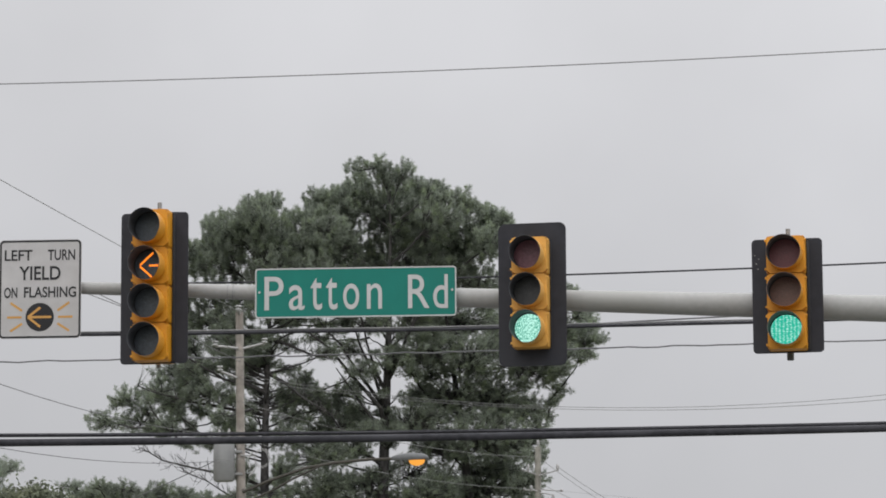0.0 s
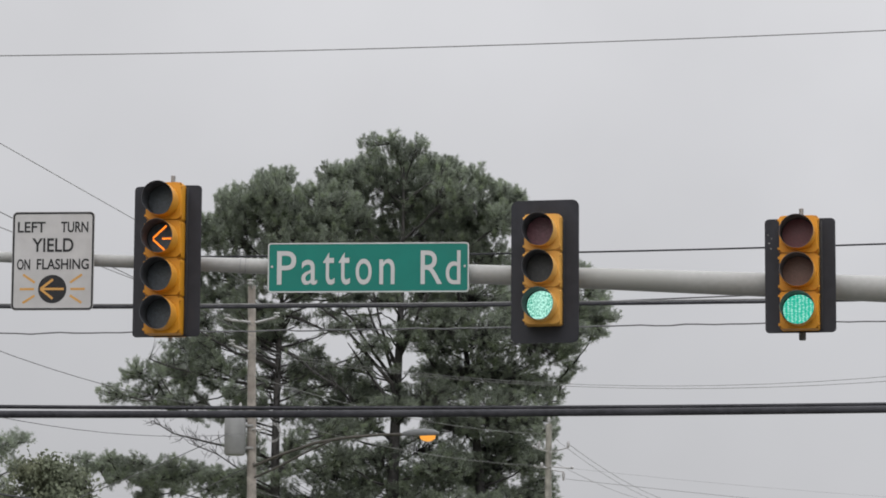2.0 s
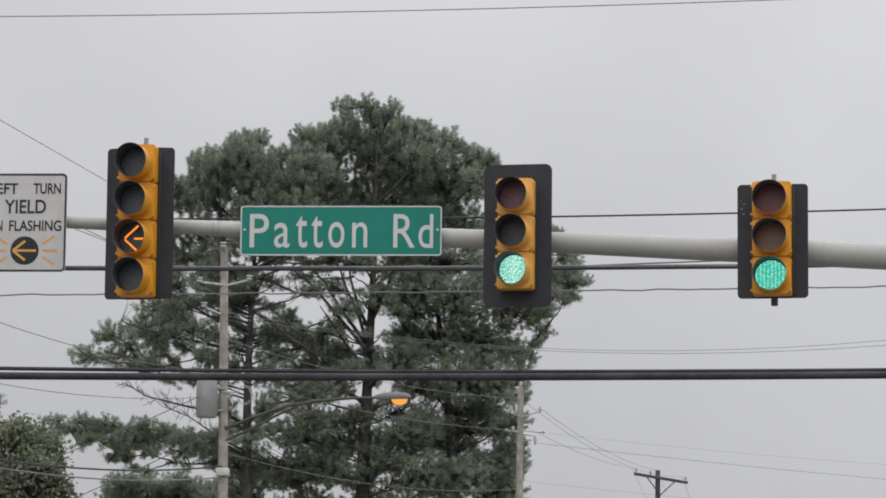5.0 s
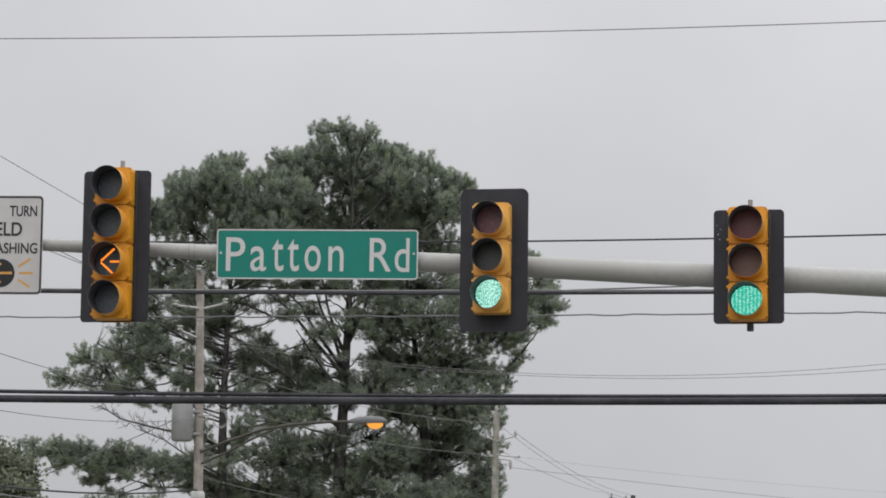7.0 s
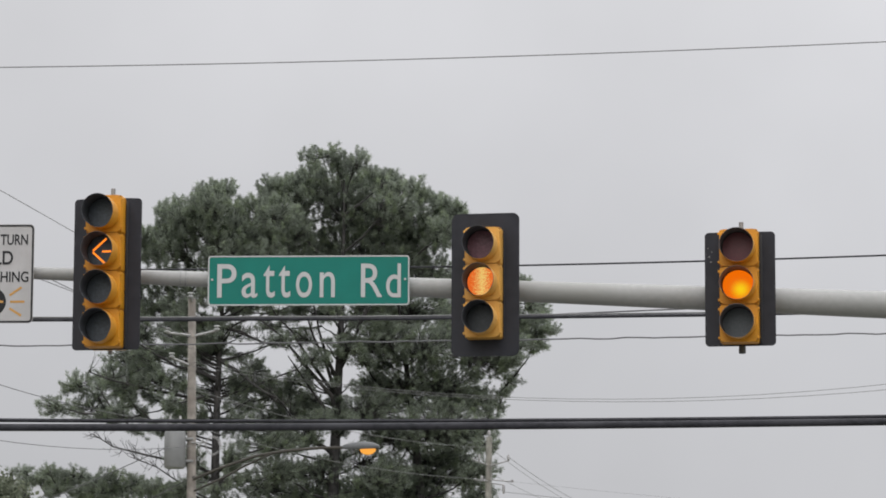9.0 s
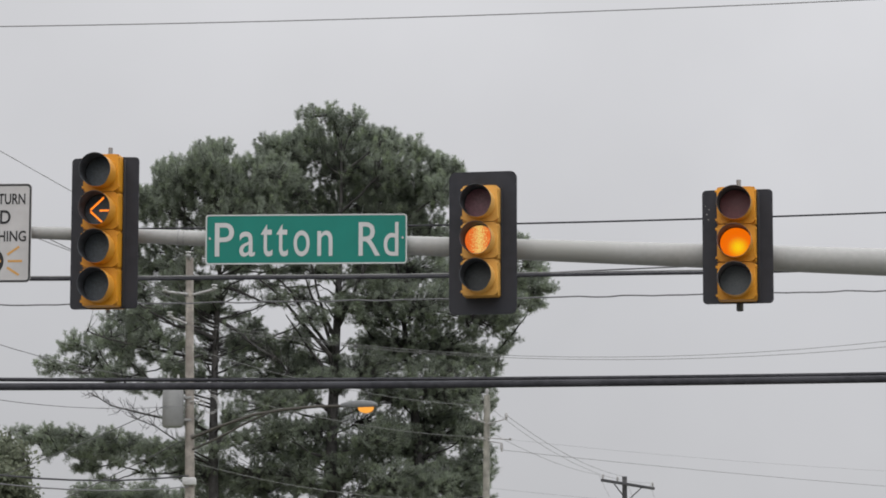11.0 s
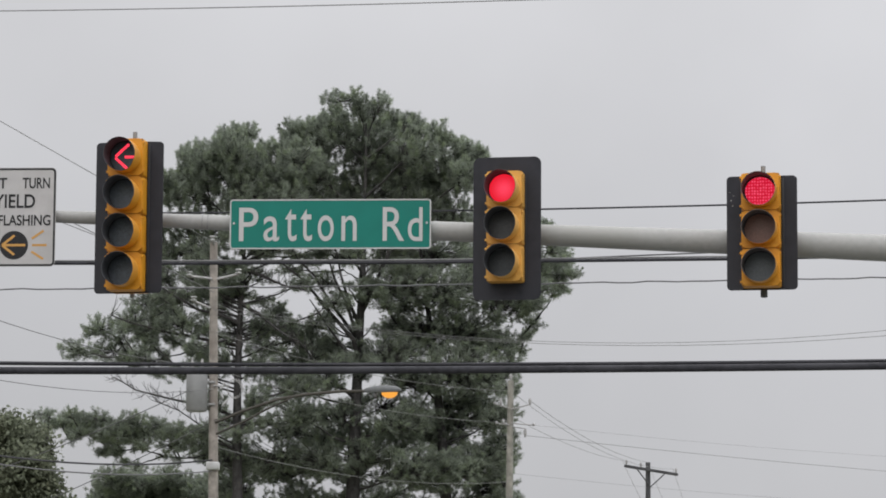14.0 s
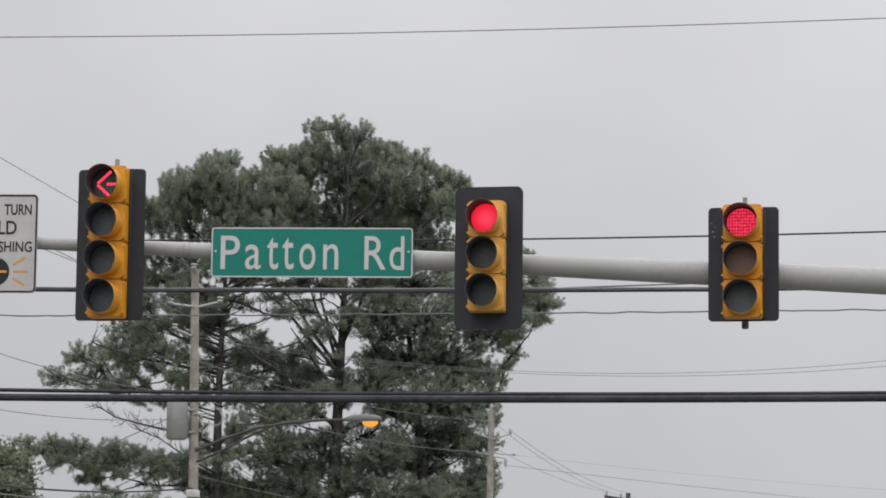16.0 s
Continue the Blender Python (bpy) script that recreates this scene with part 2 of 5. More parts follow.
# both visor linings: haze and lifted shade put into the base colour
LINING_PALE = material("shade_lifted_lining", (0.120, 0.108, 0.110), 0.6, vary=0.2, scale=14, bump=0.05, spec=0.1)
LINING = material("haze_lifted_lining", (0.072, 0.075, 0.083), 0.6, vary=0.2, scale=14, bump=0.05, spec=0.1)
OFF = {
    "red": material("unlit_red_optics", (0.155, 0.050, 0.068), 0.5, vary=0.3, scale=40),
    "amber": material("unlit_amber_optics", (0.030, 0.029, 0.030), 0.5, vary=0.3, scale=40),
    "green": material("unlit_green_optics", (0.018, 0.023, 0.027), 0.5, vary=0.3, scale=40),
    "red_bright": material("unlit_red_prisms", (0.135, 0.024, 0.030), 0.5, vary=0.2, scale=60),
    "amber_bright": material("unlit_amber_prisms", (0.165, 0.072, 0.048), 0.5, vary=0.2, scale=60),
    "green_bright": material("unlit_green_prisms", (0.074, 0.084, 0.092), 0.5, vary=0.2, scale=60),
    "arrow": material("unlit_arrow_optics", (0.046, 0.056, 0.070), 0.5, vary=0.3, scale=40),
}
LIT = {
    "amber": grain_glow("lit_amber_diodes", (0.88, 0.15, 0.02), (0.95, 0.68, 0.20), 130, 60, 0.92, 0.30, 0.50, 2.6),
    "green": grain_glow("lit_green_diodes", (0.004, 0.32, 0.20), (0.58, 1.0, 0.87), 100, 48, 1.1, 0.33, 0.56, 0.6),
    "green_lined": dot_glow("lit_green_rows", (0.008, 0.50, 0.34), (0.55, 1.0, 0.87), (30, 62), 1.0, 0.30),
    "red_dotted": dot_glow("lit_red_dots", (0.66, 0.004, 0.028), (1.0, 0.10, 0.20), (40, 34), 1.0, 0.25),
    "amber_bulb": bulb_glow("bulb_lit_amber_lens", (0.92, 0.16, 0.001), (1.0, 0.66, 0.004), (0.02, -0.04), 0.115, 1.0),
    "red_bulb": bulb_glow("bulb_lit_red_lens", (0.80, 0.012, 0.03), (1.0, 0.055, 0.11), (0.0, 0.0), 0.15, 1.1),
    "red_arrow": glow("lit_red_arrow_diodes", (1.0, 0.045, 0.085), 1.6, 0.6, 62),
    "amber_arrow": glow("lit_amber_arrow_diodes", (1.0, 0.24, 0.02), 1.6, 0.2, 90),
}
LAMP_ARM = material("weathered_dark_steel", (0.05, 0.046, 0.04), 0.8, vary=0.2, scale=8, spec=0.2)
SODIUM = glow("sodium_lamp_glow", (1.0, 0.42, 0.07), 1.0, 0.12, 22)


# ---- mesh helpers ----
def part(name, bm, mat, parent=None, label="", smooth=True, m=None):
    """One mesh object from a bmesh, under a thing or a part."""
    me = bpy.data.meshes.new(name)
    bm.normal_update()
    bm.to_mesh(me)
    bm.free()
    me.materials.append(mat)
    if smooth:
        me.polygons.foreach_set("use_smooth", [True] * len(me.polygons))
        me.set_sharp_from_angle(angle=radians(38))
    ob = new(name, me)
    ob.parent = parent
    if m is not None:
        ob.matrix_basis = m
    if label:
        tagged(ob, label)
    return ob


def thing(name, m, label, category, group="", kind=""):
    ob = new(name)
    ob.empty_display_size = 0.2
    ob.matrix_basis = m
    return tagged(ob, label, category, group, kind)


def box(bm, size, at=(0, 0, 0), bevel=0.0, turn=None):
    made = bmesh.ops.create_cube(bm, size=1.0)["verts"]
    bmesh.ops.scale(bm, vec=size, verts=made)
    if bevel:
        edges = list({e for v in made for e in v.link_edges})
        res = bmesh.ops.bevel(bm, geom=edges, offset=bevel, segments=2, affect="EDGES", profile=0.5)
        made = list({v for f in res["faces"] for v in f.verts} | {v for v in made if v.is_valid})
    m = Matrix.Translation(at) @ (turn or Matrix.Identity(4))
    bmesh.ops.transform(bm, matrix=m, verts=made)
    return bm


def tube(bm, points, radii, sides=12, caps=True):
    """A round bar through the points."""
    points = [Vector(p) for p in points]
    if not hasattr(radii, "__len__"):
        radii = [radii] * len(points)
    rings = []
    for i, p in enumerate(points):
        d = (points[min(i + 1, len(points) - 1)] - points[max(i - 1, 0)]).normalized()
        ref = Vector((0, 0, 1)) if abs(d.z) < 0.9 else Vector((1, 0, 0))
        a = d.cross(ref).normalized()
        b = d.cross(a).normalized()
        rings.append([bm.verts.new(p + (a * math.cos(2 * math.pi * k / sides) + b * math.sin(2 * math.pi * k / sides)) * radii[i]) for k in range(sides)])
    for r0, r1 in zip(rings, rings[1:]):
        for k in range(sides):
            bm.faces.new((r0[k], r0[(k + 1) % sides], r1[(k + 1) % sides], r1[k]))
    if caps:
        bm.faces.new(rings[0])
        bm.faces.new(rings[-1][::-1])
    return bm


def outline(w, h, r, steps=6):
    """A rounded rectangle in x and z, anticlockwise as seen from -y."""
    pts = []
    for cx, cz, a0 in ((w / 2 - r, h / 2 - r, 0), (-w / 2 + r, h / 2 - r, 90), (-w / 2 + r, -h / 2 + r, 180), (w / 2 - r, -h / 2 + r, 270)):
        for k in range(steps + 1):
            a = radians(a0 + 90 * k / steps)
            pts.append((cx + r * math.cos(a), cz + r * math.sin(a)))
    return pts


def slab(bm, pts, y0, y1, hole=None):
    """A flat plate with that outline between y0 (front) and y1; hole: an inner outline with as many points."""
    f = [bm.verts.new((x, y0, z)) for x, z in pts]
    b = [bm.verts.new((x, y1, z)) for x, z in pts]
    n = len(pts)
    for k in range(n):
        bm.faces.new((f[k], b[k], b[(k + 1) % n], f[(k + 1) % n]))
    if hole is None:
        bm.faces.new(f)
        bm.faces.new(b[::-1])
    else:
        hf = [bm.verts.new((x, y0, z)) for x, z in hole]
        hb = [bm.verts.new((x, y1, z)) for x, z in hole]
        for k in range(n):
            j = (k + 1) % n
            bm.faces.new((f[k], f[j], hf[j], hf[k]))
            bm.faces.new((b[j], b[k], hb[k], hb[j]))
            bm.faces.new((hf[k], hf[j], hb[j], hb[k]))
    return bm


def ring(n, r, start=0.0):
    return [(r * math.cos(start + 2 * math.pi * k / n), r * math.sin(start + 2 * math.pi * k / n)) for k in range(n)]


def bar2d(bm, a, b, w, y0, y1):
    """A flat bar from a to b in x and z."""
    a, b = Vector(a), Vector(b)
    d = (b - a).normalized()
    n = Vector((-d.y, d.x)) * w / 2
    slab(bm, [tuple(a + n), tuple(a - n), tuple(b - n), tuple(b + n)], y0, y1)
    return bm


def letters(text, x0, x1, z0, z1, y, bold, mat, parent, depth=0.002):
    """Raised lettering that fills the given span of a sign's face."""
    cu = bpy.data.curves.new("lettering", "FONT")
    cu.body, cu.size, cu.extrude, cu.offset, cu.resolution_u = text, 1.0, 0.01, bold, 6
    tmp = new("lettering", cu)
    me = bpy.data.meshes.new_from_object(tmp.evaluated_get(bpy.context.evaluated_depsgraph_get()))
    bpy.data.objects.remove(tmp)
    bm = bmesh.new()
    bm.from_mesh(me)
    bpy.data.meshes.remove(me)
    xs, ys, zs = [v.co.x for v in bm.verts], [v.co.y for v in bm.verts], [v.co.z for v in bm.verts]
    for v in bm.verts:
        u, w, d = (v.co.x - min(xs)) / (max(xs) - min(xs)), (v.co.y - min(ys)) / (max(ys) - min(ys)), (v.co.z - min(zs)) / (max(zs) - min(zs))
        v.co = (x0 + u * (x1 - x0), y - d * depth, z0 + w * (z1 - z0))
    return part("letter" if len(text) == 1 else "word", bm, mat, parent, smooth=False)


# ---- ground ----
def ground():
    bm = bmesh.new()
    bmesh.ops.create_grid(bm, x_segments=60, y_segments=60, size=1500)
    tagged(part("ground", bm, GRASS, smooth=False), "flat grassy ground that runs to the horizon", "ground", kind="structure")
    bm = bmesh.new()
    box(bm, (400, 14, 0.1), (0, 44, -0.03))
    tagged(part("road", bm, ASPHALT, smooth=False), "worn asphalt cross street", "road", kind="structure")
    bm = bmesh.new()
    box(bm, (14, 62, 0.1), (-1, 6, -0.034))
    tagged(part("road", bm, ASPHALT, smooth=False), "worn asphalt road up to the crossing", "road", kind="structure")


ground()

# ---- the mast arm with its signals and signs ----
SIGN_TURN = -4.0
ARM_TIP, ARM_ROOT = Vector((-5.2, 32.28, 6.190)), Vector((7.2, 31.84, 5.738))


def arm_at(x):
    return ARM_TIP.lerp(ARM_ROOT, (x - ARM_TIP.x) / (ARM_ROOT.x - ARM_TIP.x))


def arm_radius(x):
    return 0.042 + 0.0088 * (x - ARM_TIP.x)


def mast():
    base = thing("mast_arm_pole", pose(ARM_ROOT.x, ARM_ROOT.y, 0), "tapered grey galvanised steel mast arm pole carrying signals", "signal pole")
    bm = bmesh.new()
    tube(bm, [(0, 0, 0.1), (0, 0, 3), (0, 0, 6.3)], [0.2, 0.18, 0.16], 24)
    part("shaft", bm, STEEL, base)
    bm = bmesh.new()
    box(bm, (0.6, 0.6, 0.1), (0, 0, 0.06), 0.01)
    part("base_plate", bm, STEEL, base)
    bm = bmesh.new()
    pts = [ARM_TIP.lerp(ARM_ROOT, k / 12) - Vector((ARM_ROOT.x, ARM_ROOT.y, 0)) for k in range(13)]
    tube(bm, pts, [arm_radius(ARM_TIP.x + (ARM_ROOT.x - ARM_TIP.x) * k / 12) for k in range(13)], 28)
    part("arm", bm, STEEL, base)
    for x, w in ((-1.98, 0.006), (-1.93, 0.006)):
        bm = bmesh.new()
        c, d = arm_at(x) - Vector((ARM_ROOT.x, ARM_ROOT.y, 0)), (ARM_ROOT - ARM_TIP).normalized()
        tube(bm, [c - d * w, c + d * w], arm_radius(x) + 0.004, 24)
        part("strap", bm, PIPE, base)


mast()

SECTION, HALF = 0.356, 0.1715


def visor_mesh(outer, inner, setback=0.0):
    """A long tunnel visor, cut back a little below."""
    bm = bmesh.new()
    n, rows = 40, []
    for wall in (outer, inner):
        near, far = [], []
        for k in range(n):
            a = 2 * math.pi * k / n
            low = max(0.0, -math.sin(a) - 0.45) / 0.55
            length = 0.245 - 0.06 * low * low * (3 - 2 * low) - 0.02 * (1 - math.sin(a)) * 0.5 - setback
            near.append(bm.verts.new((wall * math.cos(a), -0.012, wall * math.sin(a))))
            far.append(bm.verts.new((wall * math.cos(a), -length, wall * math.sin(a))))
        rows.append((near, far))
    (on, of), (inn, inf) = rows
    for k in range(n):
        j = (k + 1) % n
        bm.faces.new((on[k], on[j], of[j], of[k]))
        bm.faces.new((inn[j], inn[k], inf[k], inf[j]))
        bm.faces.new((of[k], of[j], inf[j], inf[k]))
        bm.faces.new((on[j], on[k], inn[k], inn[j]))
    return bm


def lens_mesh():
    bm = bmesh.new()
    n, rings = 32, []
    for q in range(1, 6):
        r = 0.1485 * q / 5
        rings.append([bm.verts.new((r * math.cos(2 * math.pi * k / n), -0.034 + 0.020 * (q / 5) ** 2, r * math.sin(2 * math.pi * k / n))) for k in range(n)])
    tip = bm.verts.new((0, -0.034, 0))
    for k in range(n):
        bm.faces.new((tip, rings[0][k], rings[0][(k + 1) % n]))
    for a, b in zip(rings, rings[1:]):
        for k in range(n):
            bm.faces.new((a[k], b[k], b[(k + 1) % n], a[(k + 1) % n]))
    return bm


def arrow_mesh(y0, y1, s=1.0, w=0.020):
    bm = bmesh.new()
    bar2d(bm, (-0.088 * s, 0.006 * s), (0.03 * s, 0.112 * s), w, y0, y1)
    bar2d(bm, (-0.088 * s, -0.006 * s), (0.03 * s, -0.112 * s), w, y0 - 0.0005, y1)
    bar2d(bm, (-0.006 * s, 0.0), (0.086 * s, 0.0), w, y0, y1)
    return bm


BOARDS = {}


def signal_head(key, place, turn, lamps, paint, plate, drop, label, size=(1.0, 1.0)):
    """A head of stacked sections in front of the mast arm; lamps from the top: (off look, lit look)."""
    n = len(lamps)
    depth = 0.30
    m = pose(*place, 0, 0, turn) @ pose(0, -0.167, 0) @ Matrix.Diagonal((size[0], 1.0, size[1], 1.0))
    hold = m.inverted() @ arm_at(place[0])
    head = thing("traffic_signal", m, label, "traffic light", "signals on the mast arm")
    # sheet-metal backing plate round the housing
    bm = bmesh.new()
    w, h = plate[0] / size[0], plate[1] / size[1]
    if h > n * SECTION:
        low = -0.010 if drop else 0.0
        slab(bm, [(px, pz + low) for px, pz in outline(w, h, 0.040 if drop else 0.068)], 0.165, 0.169, outline(2 * HALF - 0.01, n * SECTION - 0.01, 0.01))
        part("backplate", bm, PLATE, head, "slate-black sheet-metal backplate")
        # added black strip stands for the shadow gap between housing and plate
        bm = bmesh.new()
        box(bm, (0.024 if drop else 0.012, 0.012, n * SECTION - 0.05), (HALF + (0.016 if drop else 0.010), 0.158, -0.01), 0.002)
        part("shadow_strip", bm, BLACK, head, "matt black strip for the shadow gap beside the housing")
    else:
        for s in (-1, 1):
            bm = bmesh.new()
            wing = (w - 2 * HALF) / 2 + 0.02
            pts = outline(wing, h, 0.010)
            slab(bm, [(px + s * (HALF - 0.02 + wing / 2), pz) for px, pz in pts], 0.165, 0.169)
            part("backplate_wing", bm, PLATE, head, "slate-black sheet-metal wing")
            for dz in [SECTION * (k - n / 2) for k in range(1, n)]:
                bm = bmesh.new()
                box(bm, (0.02, 0.006, 0.03), (s * (HALF + 0.012), 0.163, dz), 0.002)
                part("clip", bm, paint, head)
    for i, (off, lit) in enumerate(lamps):
        cz = SECTION * ((n - 1) / 2 - i)
        m = pose(0, 0, cz)
        # shell, open in front
        bm = bmesh.new()
        slab(bm, outline(2 * HALF, SECTION - 0.004, 0.02), 0.02, depth, outline(2 * HALF - 0.012, SECTION - 0.016, 0.015))
        slab(bm, outline(2 * HALF - 0.004, SECTION - 0.01, 0.018), depth - 0.004, depth + 0.001)
        part("housing", bm, paint, head, m=m)
        # door with the round opening
        bm = bmesh.new()
        hw, hh = HALF - 0.003, SECTION / 2 - 0.004
        pts = []
        for a, b in ring(48, 1.0):
            q = min(hw / max(abs(a), 1e-6), hh / max(abs(b), 1e-6), 1.34 * hw)
            pts.append((a * q, b * q))
        hole = ring(48, 0.1505)
        slab(bm, pts, -0.012, 0.022, hole)
        door = part("door", bm, paint, head, m=m)
        bm = bmesh.new()
        slab(bm, ring(36, 0.163), -0.020, -0.010, ring(36, 0.1542))
        part("flange", bm, paint, door)
        for s in (-1, 1):
            for dz in (-0.135, 0.135):
                bm = bmesh.new()
                box(bm, (0.020, 0.022, 0.024), (s * (HALF + 0.003), 0.0, dz), 0.005)
                part("latch", bm, paint, door)
        visor = part("visor", visor_mesh(0.1538, 0.1530), paint, head, "tunnel visor, black inside", m=m)
        part("lining", visor_mesh(0.1528, 0.1505, -0.008), LINING_PALE if key == "near" else LINING, visor, "black lining, its colour lightened for haze and shade")
        part("lens", lens_mesh(), LENS, head, "clear domed lens", smooth=True, m=m)
        bm = bmesh.new()
        slab(bm, ring(40, 0.1503), -0.0155, -0.0105, ring(40, 0.1420))
        part("gasket", bm, BLACK, head, "black rubber lens gasket", m=m)
        # the board of diodes turns its dark back to the street while it is out
        bm = bmesh.new()
        slab(bm, ring(44, 0.1475), -0.004, 0.004)
        arrow = lit.endswith("arrow")
        board = part("led_board", bm, OFF[off], head, m=pose(0, 0.0, cz, 0, 0, 180))
        if arrow:
            bm = arrow_mesh(-0.008, -0.003, 1.08, 0.024 if lit == "red_arrow" else 0.0165)
            part("arrow", bm, LIT[lit], board)
        else:
            bm = bmesh.new()
            slab(bm, ring(44, 0.134 if lit == "red_dotted" else 0.1445), -0.009, -0.0042)
            part("diodes", bm, LIT[lit], board)
        BOARDS[key, i] = (board, cz)
    # clamp to the arm: an upright tube behind the head, two brackets and a saddle
    top, low = n * SECTION / 2 + 0.115, -n * SECTION / 2 - drop
    bm = bmesh.new()
    tube(bm, [(0, 0.335, low), (0, 0.335, top)], 0.021, 14)
    part("upright_tube", bm, PIPE, head)
    for s in (-1, 1):
        bm = bmesh.new()
        box(bm, (0.05, 0.06, 0.03), (0, 0.322, s * (n * SECTION / 2 - 0.03)), 0.006)
        part("bracket", bm, PIPE, head)
    if drop > 0.04:
        bm = bmesh.new()
        tube(bm, [(0, 0.335, low - 0.018), (0, 0.335, low - 0.012), (0, 0.335, low + 0.05)], [0.026, 0.032, 0.032], 14)
        part("end_cap", bm, LAMP_GREY, head, "dark grey end cap of the mounting tube")
        for dx, dz, r in ((0.0, 0.30, 0.006), (0.022, 0.345, 0.004), (0.015, 0.25, 0.005), (-0.012, 0.38, 0.004)):
            bm = bmesh.new()
            slab(bm, [(px * 1.3 - w / 2 + 0.04 + dx, pz + dz) for px, pz in ring(7, r)], 0.1635, 0.1655)
            part("scuff", bm, PORCELAIN, head, "pale worn spot on the wing")
    bm = bmesh.new()
    far = hold.y - 0.02
    box(bm, (0.14, far - 0.33, 0.14), (0, (far + 0.33) / 2, hold.z), 0.01)
    part("saddle", bm, PIPE, head)
    return head


ARROWS = [("arrow", "red_arrow"), ("arrow", "amber_arrow"), ("arrow", "amber_arrow"), ("arrow", "amber_arrow")]
BALLS = [("red", "red_bulb"), ("amber", "amber"), ("green", "green")]
BALLS_DOTTED = [("red_bright", "red_dotted"), ("amber_bright", "amber_bulb"), ("green_bright", "green_lined")]
signal_head("turn", (-2.642, 31.85, 6.073), -10.0, ARROWS, YELLOW, (0.640, 1.41), 0.03, "yellow four-lamp arrow signal with dark side wings on the mast arm", (0.975, 0.99))
signal_head("middle", (0.848, 31.75, 5.973), -11.5, BALLS, YELLOW_PALE, (0.635, 1.33), 0.0, "faded yellow three-lamp signal on a full black backplate", (0.96, 0.96))
signal_head("near", (3.194, 31.70, 5.950), -10.7, BALLS_DOTTED, YELLOW, (0.65, 1.06), 0.045, "yellow three-lamp signal with black side wings", (1.03, 0.985))


def sign_mount(sign, x, z, gap, spots):
    """Straps round the arm and bolts that hold a sign."""
    for s in spots:
        c = arm_at(x + s)
        bm = bmesh.new()
        box(bm, (0.04, gap, 0.05), (s, gap / 2 + 0.004, c.z - z), 0.004)
        part("bracket", bm, PIPE, sign)


def street_sign():
    x, z, w, h = -0.778, 6.037, 1.877, 0.468
    gap = 0.05
    c = arm_at(x)
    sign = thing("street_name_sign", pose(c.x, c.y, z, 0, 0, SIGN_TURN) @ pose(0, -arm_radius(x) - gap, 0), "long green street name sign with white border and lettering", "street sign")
    bm = bmesh.new()
    slab(bm, outline(w, h, 0.03), 0.0, 0.004)
    part("panel", bm, GREEN, sign, "green reflective panel")
    bm = bmesh.new()
    slab(bm, outline(w - 0.001, h - 0.001, 0.03), -0.0025, 0.001, outline(w - 0.026, h - 0.026, 0.02))
    part("border", bm, WHITE, sign, "white border")
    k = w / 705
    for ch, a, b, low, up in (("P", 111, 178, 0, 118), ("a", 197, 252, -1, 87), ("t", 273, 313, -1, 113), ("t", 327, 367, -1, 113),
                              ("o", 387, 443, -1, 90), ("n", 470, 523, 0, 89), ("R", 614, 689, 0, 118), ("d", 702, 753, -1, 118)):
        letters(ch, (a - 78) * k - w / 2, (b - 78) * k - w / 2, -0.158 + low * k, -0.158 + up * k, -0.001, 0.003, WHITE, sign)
    for s in (-1, 1):
        bm = bmesh.new()
        tube(bm, [(s * (w / 2 - 0.04), -0.008, 0.01), (s * (w / 2 - 0.04), 0.002, 0.01)], 0.011, 10)
        part("bolt", bm, WHITE, sign)
    sign_mount(sign, x, z, gap + 0.03, (-0.6, 0.6))


def turn_sign():
    x, z, w, h = -3.724, 6.101, 0.775, 0.930
    gap = 0.05
    c = arm_at(x)
    sign = thing("turn_sign", pose(c.x, c.y, z, 0, 0, SIGN_TURN) @ pose(0, -arm_radius(x) - gap, 0), "white yield sign with black lettering, amber arrow and rays", "traffic sign")
    bm = bmesh.new()
    slab(bm, outline(w, h, 0.045), 0.0, 0.004)
    part("panel", bm, WHITE_SIGN, sign, "white panel")
    bm = bmesh.new()
    slab(bm, outline(w - 0.010, h - 0.010, 0.04), -0.002, 0.001, outline(w - 0.044, h - 0.044, 0.026))
    part("border", bm, INK, sign, "black border")
    k = w / 308

    def span(a, b):
        return (a - 62) * k - w / 2, (b - 62) * k - w / 2

    for word, a, b, up, low in (("LEFT", 82, 186, 147, 107), ("TURN", 244, 346, 147, 107), ("YIELD", 137, 292, 85, 34), ("ON", 82, 131, 7, -33), ("FLASHING", 156, 351, 8, -32)):
        letters(word, *span(a, b), low * k, up * k, -0.001, 0.016, INK, sign)
    bm = bmesh.new()
    cz = -105 * k
    slab(bm, [(p, q + cz) for p, q in ring(40, 53 * k)], -0.002, 0.001)
    part("disc", bm, INK, sign, "black disc")
    bm = bmesh.new()
    for a, b in (((-44, 0), (2, 36)), ((-44, 0), (2, -36)), ((-40, 0), (43, 0))):
        bar2d(bm, (a[0] * k, a[1] * k + cz), (b[0] * k, b[1] * k + cz), 0.022, -0.0045 - 0.0002 * abs(b[1]) / 36, -0.001)
    part("arrow", bm, AMBER_FILM, sign, "amber arrow")
    for s in (-1, 1):
        for a, b in (((66, 24), (110, 54)), ((68, 0), (122, 0)), ((66, -24), (110, -52))):
            bm = bmesh.new()
            bar2d(bm, (s * a[0] * k, a[1] * k + cz), (s * b[0] * k, b[1] * k + cz), 0.021, -0.002, 0.001)
            part("ray", bm, AMBER_FILM, sign)
    sign_mount(sign, x, z, gap + 0.03, (-0.2, 0.2))


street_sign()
turn_sign()


